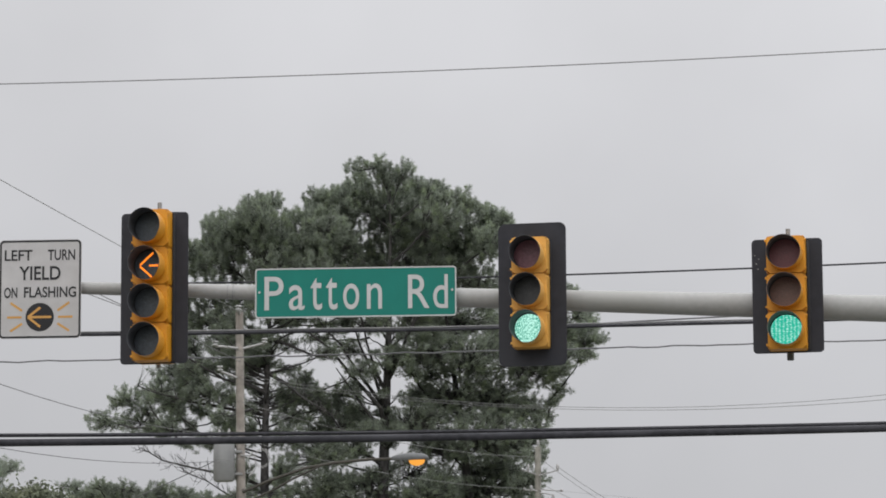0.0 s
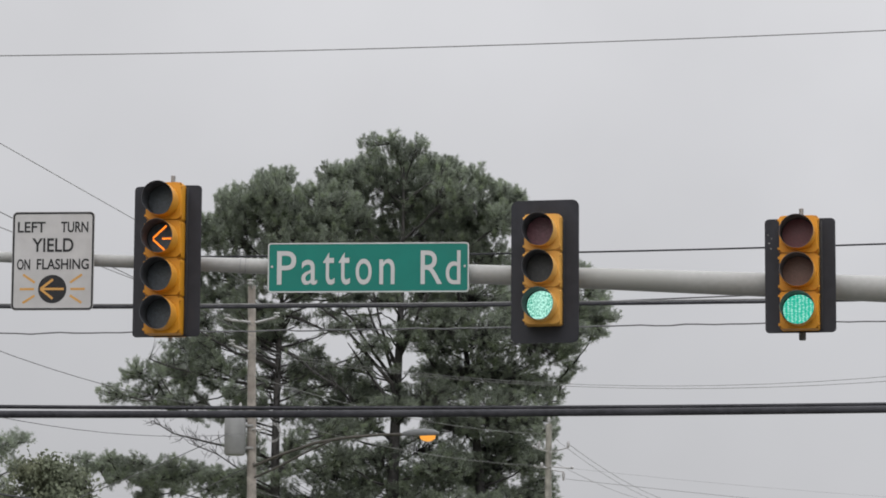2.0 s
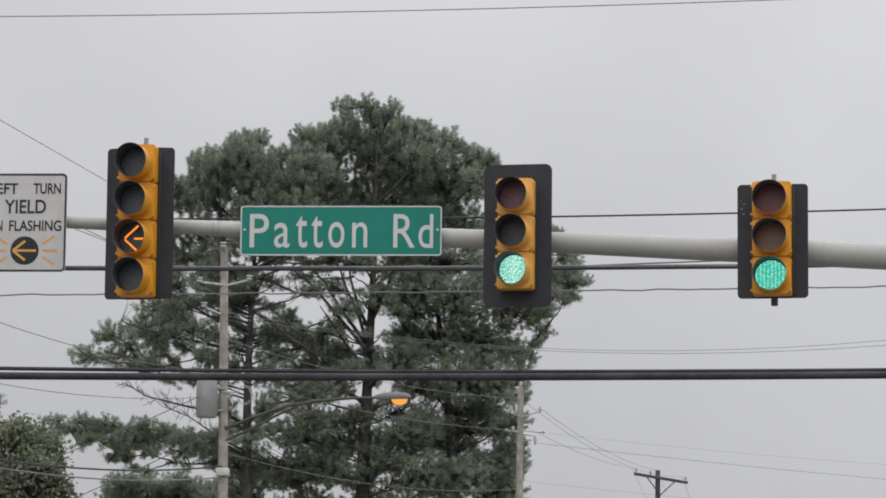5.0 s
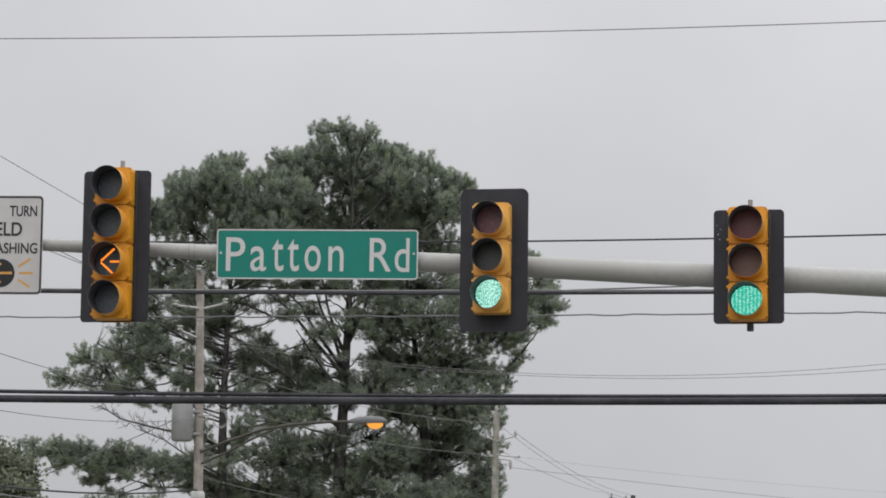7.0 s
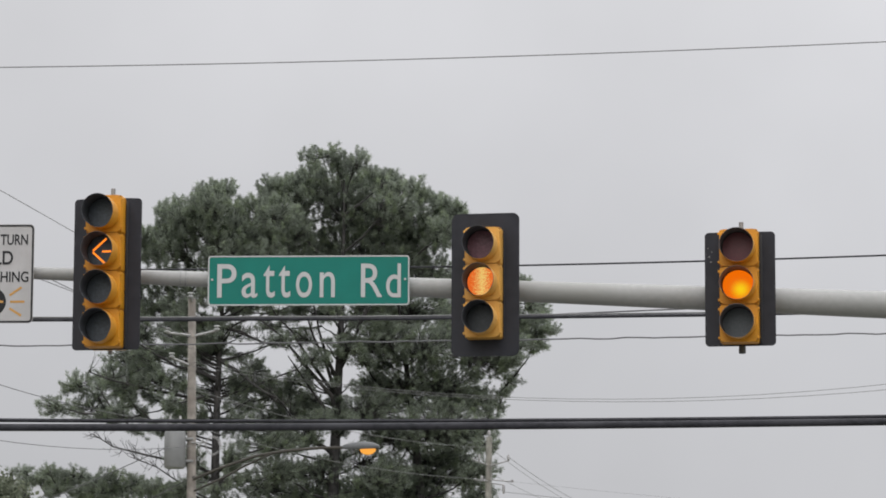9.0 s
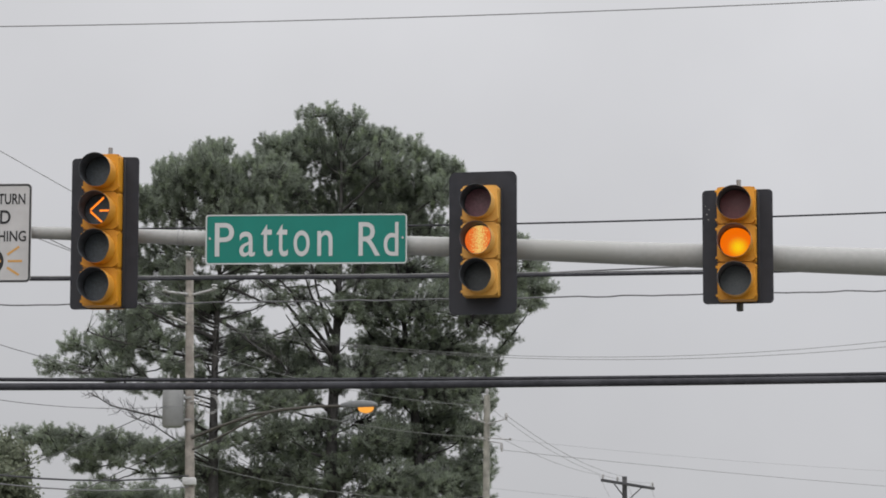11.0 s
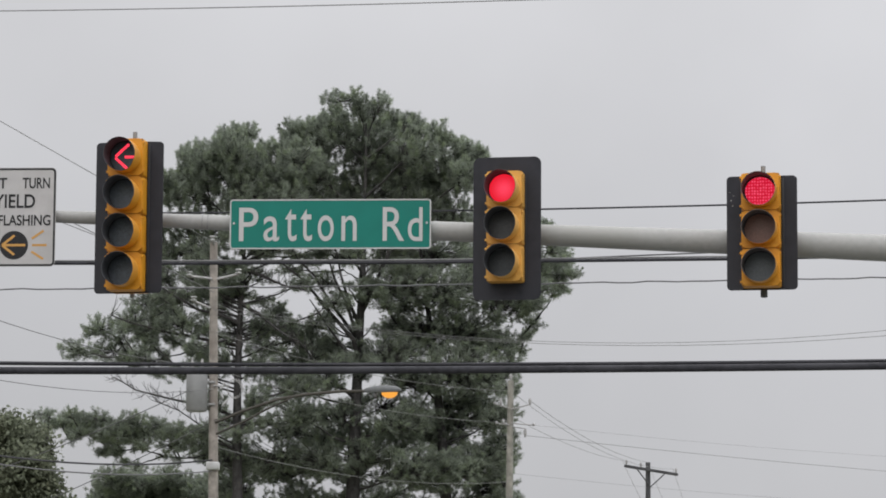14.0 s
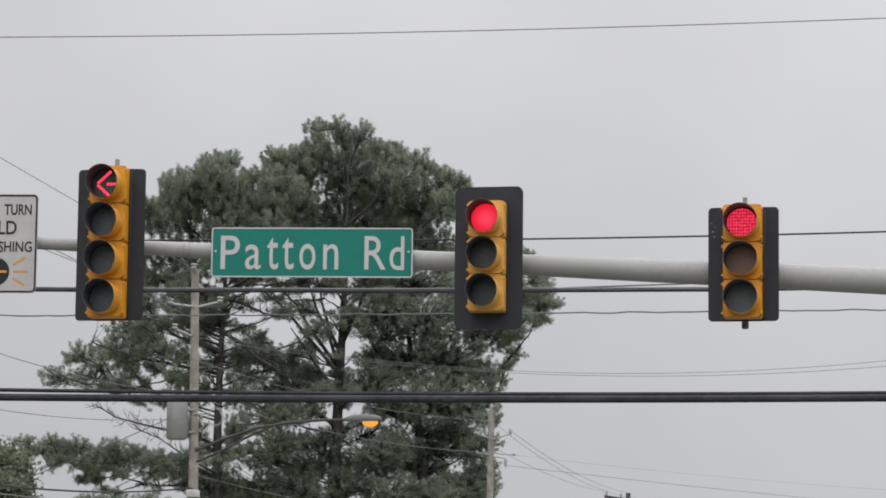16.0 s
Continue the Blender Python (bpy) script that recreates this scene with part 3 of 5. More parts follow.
# ---- utility poles ----
def insulator(bm, at, r=0.05, h=0.16):
    x, y, z = at
    tube(bm, [(x, y, z), (x, y, z + h * 0.3), (x, y, z + h * 0.35), (x, y, z + h * 0.6), (x, y, z + h * 0.65), (x, y, z + h)], [r * 0.6, r * 0.6, r, r * 0.8, r, r * 0.5], 10)


FAR_WOOD = material("grey_pole_wood", (0.185, 0.178, 0.158), 0.9, vary=0.4, scale=6, bump=0.5, dirt=(0.13, 0.122, 0.108), dirt_scale=2)


def utility_pole(at, height, r0, r1, label, lean=(0, 0), turn=0, wood=None):
    pole = thing("utility_pole", pose(*at, 0, 0, turn), label, "utility pole", "wooden utility poles")
    bm = bmesh.new()
    n = 10
    tube(bm, [(lean[0] * k / n, lean[1] * k / n, height * k / n) for k in range(n + 1)], [r0 + (r1 - r0) * k / n for k in range(n + 1)], 16)
    part("shaft", bm, wood or POLE_WOOD, pole)
    return pole


def transformer_pole():
    pole = utility_pole((-3.94, 70, 0), 11.15, 0.125, 0.078, "weathered wooden utility pole with transformer and street lamp arm", (-0.14, 0))
    bm = bmesh.new()
    tube(bm, [(-0.43, -0.12, 7.70), (-0.43, -0.12, 7.74), (-0.43, -0.12, 8.40), (-0.43, -0.12, 8.45), (-0.43, -0.12, 8.50)], [0.19, 0.215, 0.215, 0.20, 0.10], 24)
    tank = part("transformer", bm, TANK, pole, "grey cylindrical transformer tank")
    for dx in (-0.1, 0.1):
        bm = bmesh.new()
        insulator(bm, (-0.43 + dx, -0.12, 8.48), 0.04, 0.28)
        part("bushing", bm, PORCELAIN, tank)
    for z in (7.85, 8.3):
        bm = bmesh.new()
        box(bm, (0.26, 0.07, 0.05), (-0.19, -0.07, z), 0.006)
        part("hanger", bm, PIPE, pole)
    # brackets with spool insulators near the top
    for x0, z0, x1, z1 in ((-0.06, 10.39, 0.38, 10.49), (-0.18, 9.80, -0.52, 9.93), (-0.16, 10.40, -0.62, 10.44), (-0.13, 11.10, -0.16, 11.16)):
        bm = bmesh.new()
        tube(bm, [(x0, -0.08, z0), (x1, -0.15, z1)], 0.026, 8)
        arm = part("arm_bracket", bm, PORCELAIN, pole)
        bm = bmesh.new()
        for dz in (0.02, 0.085):
            tube(bm, [(x1, -0.15, z1 + dz - 0.014), (x1, -0.15, z1 + dz), (x1, -0.15, z1 + dz + 0.014)], [0.055, 0.068, 0.055], 14)
        tube(bm, [(x1, -0.15, z1), (x1, -0.15, z1 + 0.10)], 0.03, 8)
        part("insulator", bm, GLAZE, arm, "white two-disc spool insulator")
    # fused cutouts beside the coil
    for x, z, lean in ((0.09, 8.22, 0.05), (0.14, 7.88, 0.06), (0.07, 8.03, -0.03)):
        bm = bmesh.new()
        tube(bm, [(x - lean, -0.14, z - 0.07), (x - lean * 0.4, -0.14, z - 0.03), (x, -0.14, z), (x + lean * 0.4, -0.14, z + 0.03), (x + lean, -0.14, z + 0.07)], [0.013, 0.025, 0.016, 0.025, 0.013], 10)
        part("cutout", bm, GLAZE, pole, "white porcelain fuse cutout")
    bm = bmesh.new()
    box(bm, (0.27, 0.30, 0.16), (-0.09, -0.02, 6.61), 0.03)
    part("cable_clamp", bm, WHITE, pole, "white cable clamp box")
    # coil of spare cable
    bm = bmesh.new()
    tube(bm, [(0.33 + (0.12 + 0.0012 * k) * math.cos(0.35 * k), -0.12, 8.17 + (0.15 + 0.0016 * k) * math.sin(0.35 * k)) for k in range(40)], 0.0075, 6)
    part("cable_coil", bm, PORCELAIN, pole, "loose coil of pale cable")
    bm = bmesh.new()
    tube(bm, [(-0.1, -0.1, 8.22), (0.22, -0.12, 8.22)], 0.016, 6)
    part("coil_hook", bm, PIPE, pole)
    # lamp arm
    bm = bmesh.new()
    tube(bm, [(-0.05, -0.1, 7.48), (0.5, -0.25, 7.70), (1.21, -0.4, 7.93), (1.8, -0.45, 8.03), (2.5, -0.5, 8.09), (3.1, -0.5, 8.10)], 0.030, 10)
    part("lamp_arm", bm, LAMP_ARM, pole, "bowed dark lamp arm")
    bm = bmesh.new()
    tube(bm, [(-0.03, -0.1, 7.25), (0.55, -0.26, 7.50), (1.0, -0.36, 7.74), (1.52, -0.44, 7.97)], 0.022, 8)
    part("strut", bm, LAMP_ARM, pole)
    # cobra-head street lamp
    lamp = thing("street_lamp", pose(-0.93, 69.5, 8.08, 0, 0, -10), "grey cobra-head street lamp with a glowing amber bowl", "street lamp")
    bm = bmesh.new()
    secs = [(-0.06, 0.045, 0.05), (0.04, 0.075, 0.08), (0.18, 0.12, 0.105), (0.38, 0.15, 0.115), (0.58, 0.13, 0.095), (0.68, 0.06, 0.04)]
    rings = []
    for x, w, h in secs:
        rings.append([bm.verts.new((x, w * math.cos(2 * math.pi * k / 16), h * max(-0.35, math.sin(2 * math.pi * k / 16)) + 0.02)) for k in range(16)])
    for a, b in zip(rings, rings[1:]):
        for k in range(16):
            bm.faces.new((a[k], a[(k + 1) % 16], b[(k + 1) % 16], b[k]))
    bm.faces.new(rings[0][::-1])
    bm.faces.new(rings[-1])
    bmesh.ops.recalc_face_normals(bm, faces=bm.faces)
    part("hood", bm, LAMP_GREY, lamp)
    bm = bmesh.new()
    bmesh.ops.create_uvsphere(bm, u_segments=20, v_segments=10, radius=1.0)
    for v in bm.verts:
        v.co = (0.45 + 0.165 * v.co.x, 0.11 * v.co.y, -0.015 + (0.115 if v.co.z < 0 else 0.02) * v.co.z)
    part("bowl", bm, SODIUM, lamp, "glowing amber glass bowl")
    bm = bmesh.new()
    tube(bm, [(0.14, -0.05, -0.02), (0.16, -0.05, -0.11)], 0.045, 10)
    part("photocell", bm, LAMP_GREY, lamp)


def far_pole():
    pole = utility_pole((2.37, 88, 0), 10.17, 0.115, 0.078, "grey wooden utility pole with steel insulator brackets at the pines", (0.085, 0), wood=FAR_WOOD)
    for x0, z0, x1, z1, up in ((0.03, 9.46, -0.31, 9.57, 0.03), (0.03, 9.46, -0.17, 9.52, 0.18), (0.1, 9.43, 0.57, 9.56, 0.13), (0.05, 9.04, -0.27, 9.07, 0.03), (0.05, 9.04, -0.10, 9.06, 0.10), (0.1, 9.08, 0.67, 9.03, 0.03), (0.1, 9.0, 0.45, 8.94, -0.19)):
        bm = bmesh.new()
        tube(bm, [(x0, -0.09, z0), (x1, -0.14, z1)], 0.016, 8)
        arm = part("steel_bracket", bm, PORCELAIN, pole)
        bm = bmesh.new()
        insulator(bm, (x1, -0.14, z1 - 0.02 if up > 0 else z1 - 0.22), 0.045, abs(up) + 0.04)
        part("insulator", bm, PORCELAIN, arm)
    bm = bmesh.new()
    insulator(bm, (0.085, 0, 10.18), 0.05, 0.16)
    part("top_insulator", bm, PORCELAIN, pole)


def cross_arm_pole(at, height, half, label, arms=(0.3,), turn=0, wood=None, tilt=0.0):
    pole = utility_pole(at, height, 0.145, 0.09, label, turn=turn, wood=wood)
    for d in arms:
        bm = bmesh.new()
        box(bm, (2 * half, 0.10, 0.10), (0, -0.16, height - d), 0.01, Matrix.Rotation(radians(tilt), 4, 'Y'))
        arm = part("crossarm", bm, wood or POLE_WOOD, pole, "weathered timber crossarm")
        for x in (-half + 0.08, -half * 0.4, half - 0.08):
            bm = bmesh.new()
            insulator(bm, (x, -0.16, height - d + 0.06 - x * math.tan(radians(tilt))), 0.05, 0.17)
            part("insulator", bm, PORCELAIN, arm)
        for s in (-1, 1):
            bm = bmesh.new()
            tube(bm, [(0, -0.12, height - d - 0.62), (s * half * 0.55, -0.19, height - d - 0.03)], 0.022, 6)
            part("brace", bm, wood or PIPE, arm)
    return pole


transformer_pole()
far_pole()
cross_arm_pole((8.77, 130, 0), 11.32, 1.58, "distant dark wooden utility pole with a sloping timber crossarm", (0.30,), 48, TARRED_WOOD, 2.5)
cross_arm_pole((15.0, 190, 0), 11.3, 1.5, "far dark utility pole down the road", (0.3,), 48, TARRED_WOOD)
# poles of the street-side line, outside the view
cross_arm_pole((-27, 50.12, 0), 12.4, 1.1, "wooden utility pole of the street-side cable line")
cross_arm_pole((29, 50.12, 0), 14.4, 1.1, "tall wooden utility pole of the street-side cable line")


# ---- overhead wires ----
def wire(points, r, mat, label, sides=6, wob=0.0):
    bm = bmesh.new()
    pts = [Vector(p) for p in points]
    if wob:
        for i, p in enumerate(pts):
            p.z += wob * math.sin(i * 1.7) * math.sin(i * 0.37)
    tube(bm, pts, r, sides)
    return tagged(part("overhead_wire", bm, mat), label, "cable", "overhead wires")


def street_line(a, b, c, r, mat, label, y=50.0, n=64, wob=0.0, sides=6):
    """A hanging wire between the two street-side poles: height a x^2 + b x + c."""
    xs = [-27 + 56 * k / n for k in range(n + 1)]
    return wire([(x, y, a * x * x + b * x + c) for x in xs], r, mat, label, sides, wob)


street_line(0.00133, 0.03496, 11.924, 0.0082, WIRE_PALE, "thin grey overhead wire high over the street")
street_line(0.00158, 0.02012, 8.845, 0.014, CABLE, "dark overhead wire behind the signals")
street_line(0.00084, 0.01426, 8.097, 0.026, CABLE, "dark lashed overhead cable behind the mast arm", wob=0.004)
street_line(0.00084, 0.01426, 8.134, 0.012, WIRE_PALE, "pale steel strand above a lashed cable", wob=0.003)
# a messenger wire leaves the lashed cable and rises to the far pole
wire([(x, 50.05, 0.00084 * x * x + 0.01426 * x + 8.138) for x in range(-27, 2)] + [(x, 50.05, 8.175 + 0.048 * (x - 2.2) - 0.012 * max(0.0, 2.6 - x)) for x in (2.2, 2.6, 3.0, 4.0, 6.0, 12.0, 20.0, 29.0)], 0.012, WIRE, "thin messenger wire that parts from a lashed cable")
street_line(0.00044, 0.01992, 7.762, 0.0112, WIRE, "thin twisted service wire across the street", n=260, wob=0.012)
street_line(0.00085, 0.00850, 6.618, 0.031, CABLE, "black telephone cable on the upper strand", y=50.1)
street_line(0.00058, 0.01131, 6.528, 0.055, CABLE, "thick black bundled telephone cable across the street", sides=10)


def hanging(p0, p1, sag, n=24):
    p0, p1 = Vector(p0), Vector(p1)
    return [p0.lerp(p1, k / n) - Vector((0, 0, sag * 4 * (k / n) * (1 - k / n))) for k in range(n + 1)]


P1 = (-4.05, 69.85)
# service wires that run from the transformer pole to a pole on the near side
LEFT_END = (-11.8, 30.2)
for z0, z1, sag, r, mat in (
    (11.118, 11.257, 0.0, 0.0062, WIRE_PALE), (10.119, 10.045, 0.0, 0.0075, WIRE), (10.33, 9.12, 0.0, 0.0065, WIRE), (8.6, 9.426, 1.069, 0.0065, WIRE),
    (8.148, 7.563, 1.097, 0.0065, WIRE), (6.721, 6.422, 0.982, 0.018, CABLE), (6.499, 6.457, 0.984, 0.014, WIRE),
):
    wire(hanging((*P1, z0), (*LEFT_END, z1), sag), r, mat, "thin wire from the transformer pole across the corner")
cross_arm_pole((-11.8, 30.08, 0), 11.6, 1.1, "wooden utility pole on the near side of the crossing")
for z0, z1, sag in ((9.847, 14.303, 3.15), (9.763, 13.397, 2.83)):
    wire(hanging((*P1, z0), (29, 50.2, z1), sag, 40), 0.0052, WIRE_PALE, "pale slack wire from the transformer pole over the street")
for p0, p1, sag, r, mat in (
    ((-4.0, 69.9, 9.3), (2.42, 87.9, 9.9), 0.25, 0.006, WIRE_PALE), ((-4.0, 69.9, 8.55), (2.1, 87.88, 9.1), 0.2, 0.006, WIRE_PALE),
    ((-4.0, 69.9, 7.0), (2.43, 87.9, 7.6), 0.3, 0.006, WIRE_PALE),
    ((2.97, 87.86, 9.63), (8.77, 130.0, 11.32), 0.247, 0.0062, WIRE_PALE), ((2.55, 87.95, 9.836), (9.79, 131.1, 11.17), 0.5, 0.0055, WIRE_PALE),
    ((2.52, 87.95, 9.232), (7.75, 128.9, 11.3), 0.16, 0.0055, WIRE_PALE), ((2.83, 87.86, 8.767), (29.0, 120.0, 9.6), 0.2, 0.0062, WIRE_PALE),
    ((3.04, 87.86, 9.03), (29.0, 120.0, 10.6), 0.35, 0.0027, WIRE_PALE), ((2.47, 87.9, 7.81), (29.0, 120.0, 9.1), 0.4, 0.0031, WIRE_PALE),
    ((7.75, 128.9, 11.3), (14.0, 188.9, 11.2), 0.3, 0.0055, WIRE_PALE), ((8.77, 130.0, 11.32), (15.0, 190.0, 11.3), 0.3, 0.0055, WIRE_PALE), ((9.79, 131.1, 11.17), (16.0, 191.1, 11.2), 0.3, 0.0055, WIRE_PALE),
):
    wire(hanging(p0, p1, sag), r, mat, "thin pale wire between the far utility poles")
cross_arm_pole((29.0, 120.1, 0), 11.0, 1.1, "wooden utility pole along the far road")
# service drops from the transformer down to the corner
for p0, p1, sag in (((-4.5, 69.6, 8.1), (-11.0, 76.12, 6.3), 0.12), ((-3.95, 69.85, 7.55), (-11.0, 76.12, 5.1), 0.15)):
    wire(hanging(p0, p1, sag), 0.009, WIRE, "sloping service wire down to the corner")
cross_arm_pole((-11.0, 76.2, 0), 6.6, 0.5, "short service pole behind the corner tree")


# ---- trees ----
def mesh_from(name, verts, sides, mat):
    """A mesh of separate triangles or quads from one array of corners."""
    n = len(verts) // sides
    me = bpy.data.meshes.new(name)
    me.vertices.add(n * sides)
    me.vertices.foreach_set("co", verts.astype(np.float32).ravel())
    me.loops.add(n * sides)
    me.loops.foreach_set("vertex_index", np.arange(n * sides, dtype=np.int32))
    me.polygons.add(n)
    me.polygons.foreach_set("loop_start", np.arange(0, n * sides, sides, dtype=np.int32))
    me.update(calc_edges=True)
    me.materials.append(mat)
    return me


def unit(v):
    return v / np.maximum(np.linalg.norm(v, axis=-1, keepdims=True), 1e-9)


def shoots(rng, centres, axes, sizes, per, length, width):
    """Upright shoots: needles fan out round each axis like a bottle brush, spreading wider low down."""
    n = len(centres) * per
    c, ax, sz = (np.repeat(q, per, 0) for q in (centres, axes, sizes[:, None]))
    u = rng.uniform(-0.5, 0.5, (n, 1))
    around = unit(np.cross(ax, rng.normal(0, 1, (n, 3))))
    tip = np.radians(105 - 60 * (u + 0.5) + rng.normal(0, 20, (n, 1)))
    d = ax * np.cos(tip) + around * np.sin(tip)
    root = c + ax * u * 0.20 * sz + around * 0.012
    side = unit(np.cross(d, rng.normal(0, 1, (n, 3)))) * width * rng.uniform(0.7, 1.3, (n, 1))
    end = root + d * length * sz * rng.uniform(0.7, 1.1, (n, 1))
    return np.stack([root - side, root + side, end], 1).reshape(-1, 3)


def scatter(rng, n, gap, squash):
    """Up to n places in a ball of radius 1, no two nearer than the gap."""
    kept = np.zeros((0, 3))
    for p in unit(rng.normal(0, 1, (n * 6, 3))) * rng.uniform(0.0, 1.0, (n * 6, 1)) ** 0.42 * np.array(squash):
        if len(kept) < n and (not len(kept) or np.min(np.linalg.norm(kept - p, axis=1)) > gap):
            kept = np.vstack([kept, p])
    return kept


def limb(bm, a, b, r0, r1, rng, bend, n=5, sides=6):
    a, b = Vector(a), Vector(b)
    off = Vector((rng.normal(0, 0.06), rng.normal(0, 0.06), -bend))
    span = (b - a).length
    pts, rad = [], []
    for k in range(n + 1):
        u = k / n
        pts.append(a.lerp(b, u) + off * (span * u * (1 - u)) + Vector(rng.normal(0, 0.012 * span, 3)) * (0 < k < n))
        rad.append(r0 + (r1 - r0) * u)
    tube(bm, pts, rad, sides)
    return pts


def pine(seed, base, height, r0, lean, masses, label, spread=1.7, rate=185, per=94, bare=(), forks=(), open_above=99.0, stem=(0.0, 0.0)):
    """A pine: bent trunk, limbs out to each mass of foliage, and upright shoots of needles on their twigs."""
    rng = np.random.default_rng(seed)
    x0, y0 = base
    tree = thing("pine_tree", pose(x0, y0, 0), label, "pine tree", "trees beyond the crossing")

    def trunk_at(z):
        u = z / height
        return Vector((lean * u + 0.18 * math.sin(u * 5 + seed), 0.15 * math.sin(u * 4 + 2 * seed), z))

    bm = bmesh.new()
    n = 22
    tube(bm, [trunk_at(height * k / n) for k in range(n + 1)], [r0 * (1 - 0.93 * k / n) * (1 + 0.5 * max(0, 0.06 - k / n) / 0.06) for k in range(n + 1)], 12)
    centres, axes, sizes, dense, boughs = [], [], [], [], []
    for mx, mz, mr in sorted(masses, key=lambda q: abs(q[0] - x0)):
        mr = max(0.12, mr * 1.14 - (0.01 if mz > open_above else 0.04))
        airy = mz > open_above
        c = Vector((mx - x0, rng.normal(0.3 if mz > 11.5 else -0.5, spread * (0.4 if airy else 0.55)), mz))
        reach = math.hypot(c.x - trunk_at(min(mz, height)).x, c.y)
        zs = min(max(mz - (0.55 if airy else 0.14) * reach - 0.3, height * 0.28), height * 0.97)
        root = trunk_at(zs)
        # outer sprays fork from the bough beside them
        beside = [q for q in boughs if c.z - 0.9 < q.z < c.z + 0.35]
        if beside and (airy and len(boughs) > 6 or reach > 1.6):
            near = min(beside, key=lambda q: (q - c).length + 0.6 * abs(q.y - c.y))
            if (near - c).length < 0.8 * reach:
                root, reach = near, (near - c).length
        boughs.append(c)
        thick = min(0.042 if airy else 0.075, 0.020 + 0.010 * reach)
        path = limb(bm, root, c, thick, 0.012, rng, 0.08 + 0.03 * reach)
        squash = (1.0, 1.15, 1.0) if airy else (1.22, 1.2, 0.76)
        spots = [(c + Vector(p) * mr, Vector(p)) for p in scatter(rng, int(rate * (1.0 if airy else 1.5) * mr * mr) + 4, (0.115 if airy else 0.09) / mr, squash)]
        # sparser sprays along the outer part of the limb
        for u in np.arange(0.5, 1.0, (0.2 if mr > 0.2 else 0.45) / max(reach, 0.4)):
            d = Vector(unit(rng.normal(0, 1, 3)))
            spots.append((Vector(path[min(5, int(u * 5 + 0.5))]) + d * 0.22, d))
        for p, d in spots:
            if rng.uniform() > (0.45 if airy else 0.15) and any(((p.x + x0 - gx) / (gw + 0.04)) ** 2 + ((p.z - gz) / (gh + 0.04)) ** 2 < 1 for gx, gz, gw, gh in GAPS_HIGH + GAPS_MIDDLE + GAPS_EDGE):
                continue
            # the stem stands clear of needles over part of its height
            if stem[0] < p.z < stem[1] and abs(p.x - trunk_at(p.z).x) < 0.25 and p.y < 0.3:
                continue
            start = c.lerp(root, rng.uniform(0.0, min(0.5, mr / max(reach, 0.3))))
            limb(bm, start, p, 0.010, 0.004, rng, 0.12, 3, 4)
            ax = unit(np.array(d) * (0.45 if airy else 0.9) + np.array([0, 0, 1.0 if airy else 0.7]) + rng.normal(0, 0.22 if airy else 0.4, 3))
            centres.append(np.array(p)), axes.append(ax), sizes.append(rng.uniform(0.7, 1.2) if airy else rng.uniform(0.5, 1.12)), dense.append(airy)
    for bx, bz, ex, ez in bare:
        a = trunk_at(bz) if bx is None else Vector((bx - x0, -1.0, bz))
        e = Vector((ex - x0, -1.2, ez))
        pts = limb(bm, a, e, 0.062, 0.014, rng, 0.10, 7)
        for p in pts[2:]:
            for _ in range(7):
                t = p + Vector((rng.normal(-0.12, 0.2), rng.normal(0, 0.2), rng.normal(0.22, 0.22)))
                limb(bm, p, t, 0.008, 0.004, rng, 0.28, 4, 4)
    # limbs in front of the foliage; the thin ones are bare but for their twigs
    for thick, *way in forks:
        pts = [trunk_at(way[0])] + [Vector((x - x0, -0.5 - 0.25 * k, z)) for k, (x, z) in enumerate(way[1:])]
        tube(bm, pts, [thick * (1 - 0.7 * k / (len(pts) - 1)) for k in range(len(pts))], 8)
        for p0, p1 in zip(pts[1:], pts[2:]) if thick < 0.045 else ():
            for u in np.arange(0.0, 1.0, 0.09):
                p = p0.lerp(p1, u)
                tip = p + Vector((rng.normal(-0.16, 0.12), rng.normal(0, 0.15), rng.choice((-0.6, 1, 1, 1)) * rng.uniform(0.12, 0.42)))
                mid = limb(bm, p, tip, 0.009, 0.004, rng, 0.3, 4, 4)[2]
                limb(bm, mid, mid + Vector((rng.normal(-0.08, 0.08), 0, rng.uniform(0.05, 0.2))), 0.006, 0.003, rng, 0.1, 2, 4)
    bmesh.ops.recalc_face_normals(bm, faces=bm.faces)
    part("trunk", bm, BARK, tree, "dark furrowed trunk and limbs")
    c, a, z, top = (np.array(q) for q in (centres, axes, sizes, dense))
    v = [shoots(rng, c[q], a[q], z[q], k, 0.118, w) for q, k, w in ((top, per, 0.0080), (~top, per * 6 // 10, 0.0076)) if q.any()]
    ob = new("crown", mesh_from("crown", np.concatenate(v), 3, NEEDLES))
    ob.parent = tree
    return tree


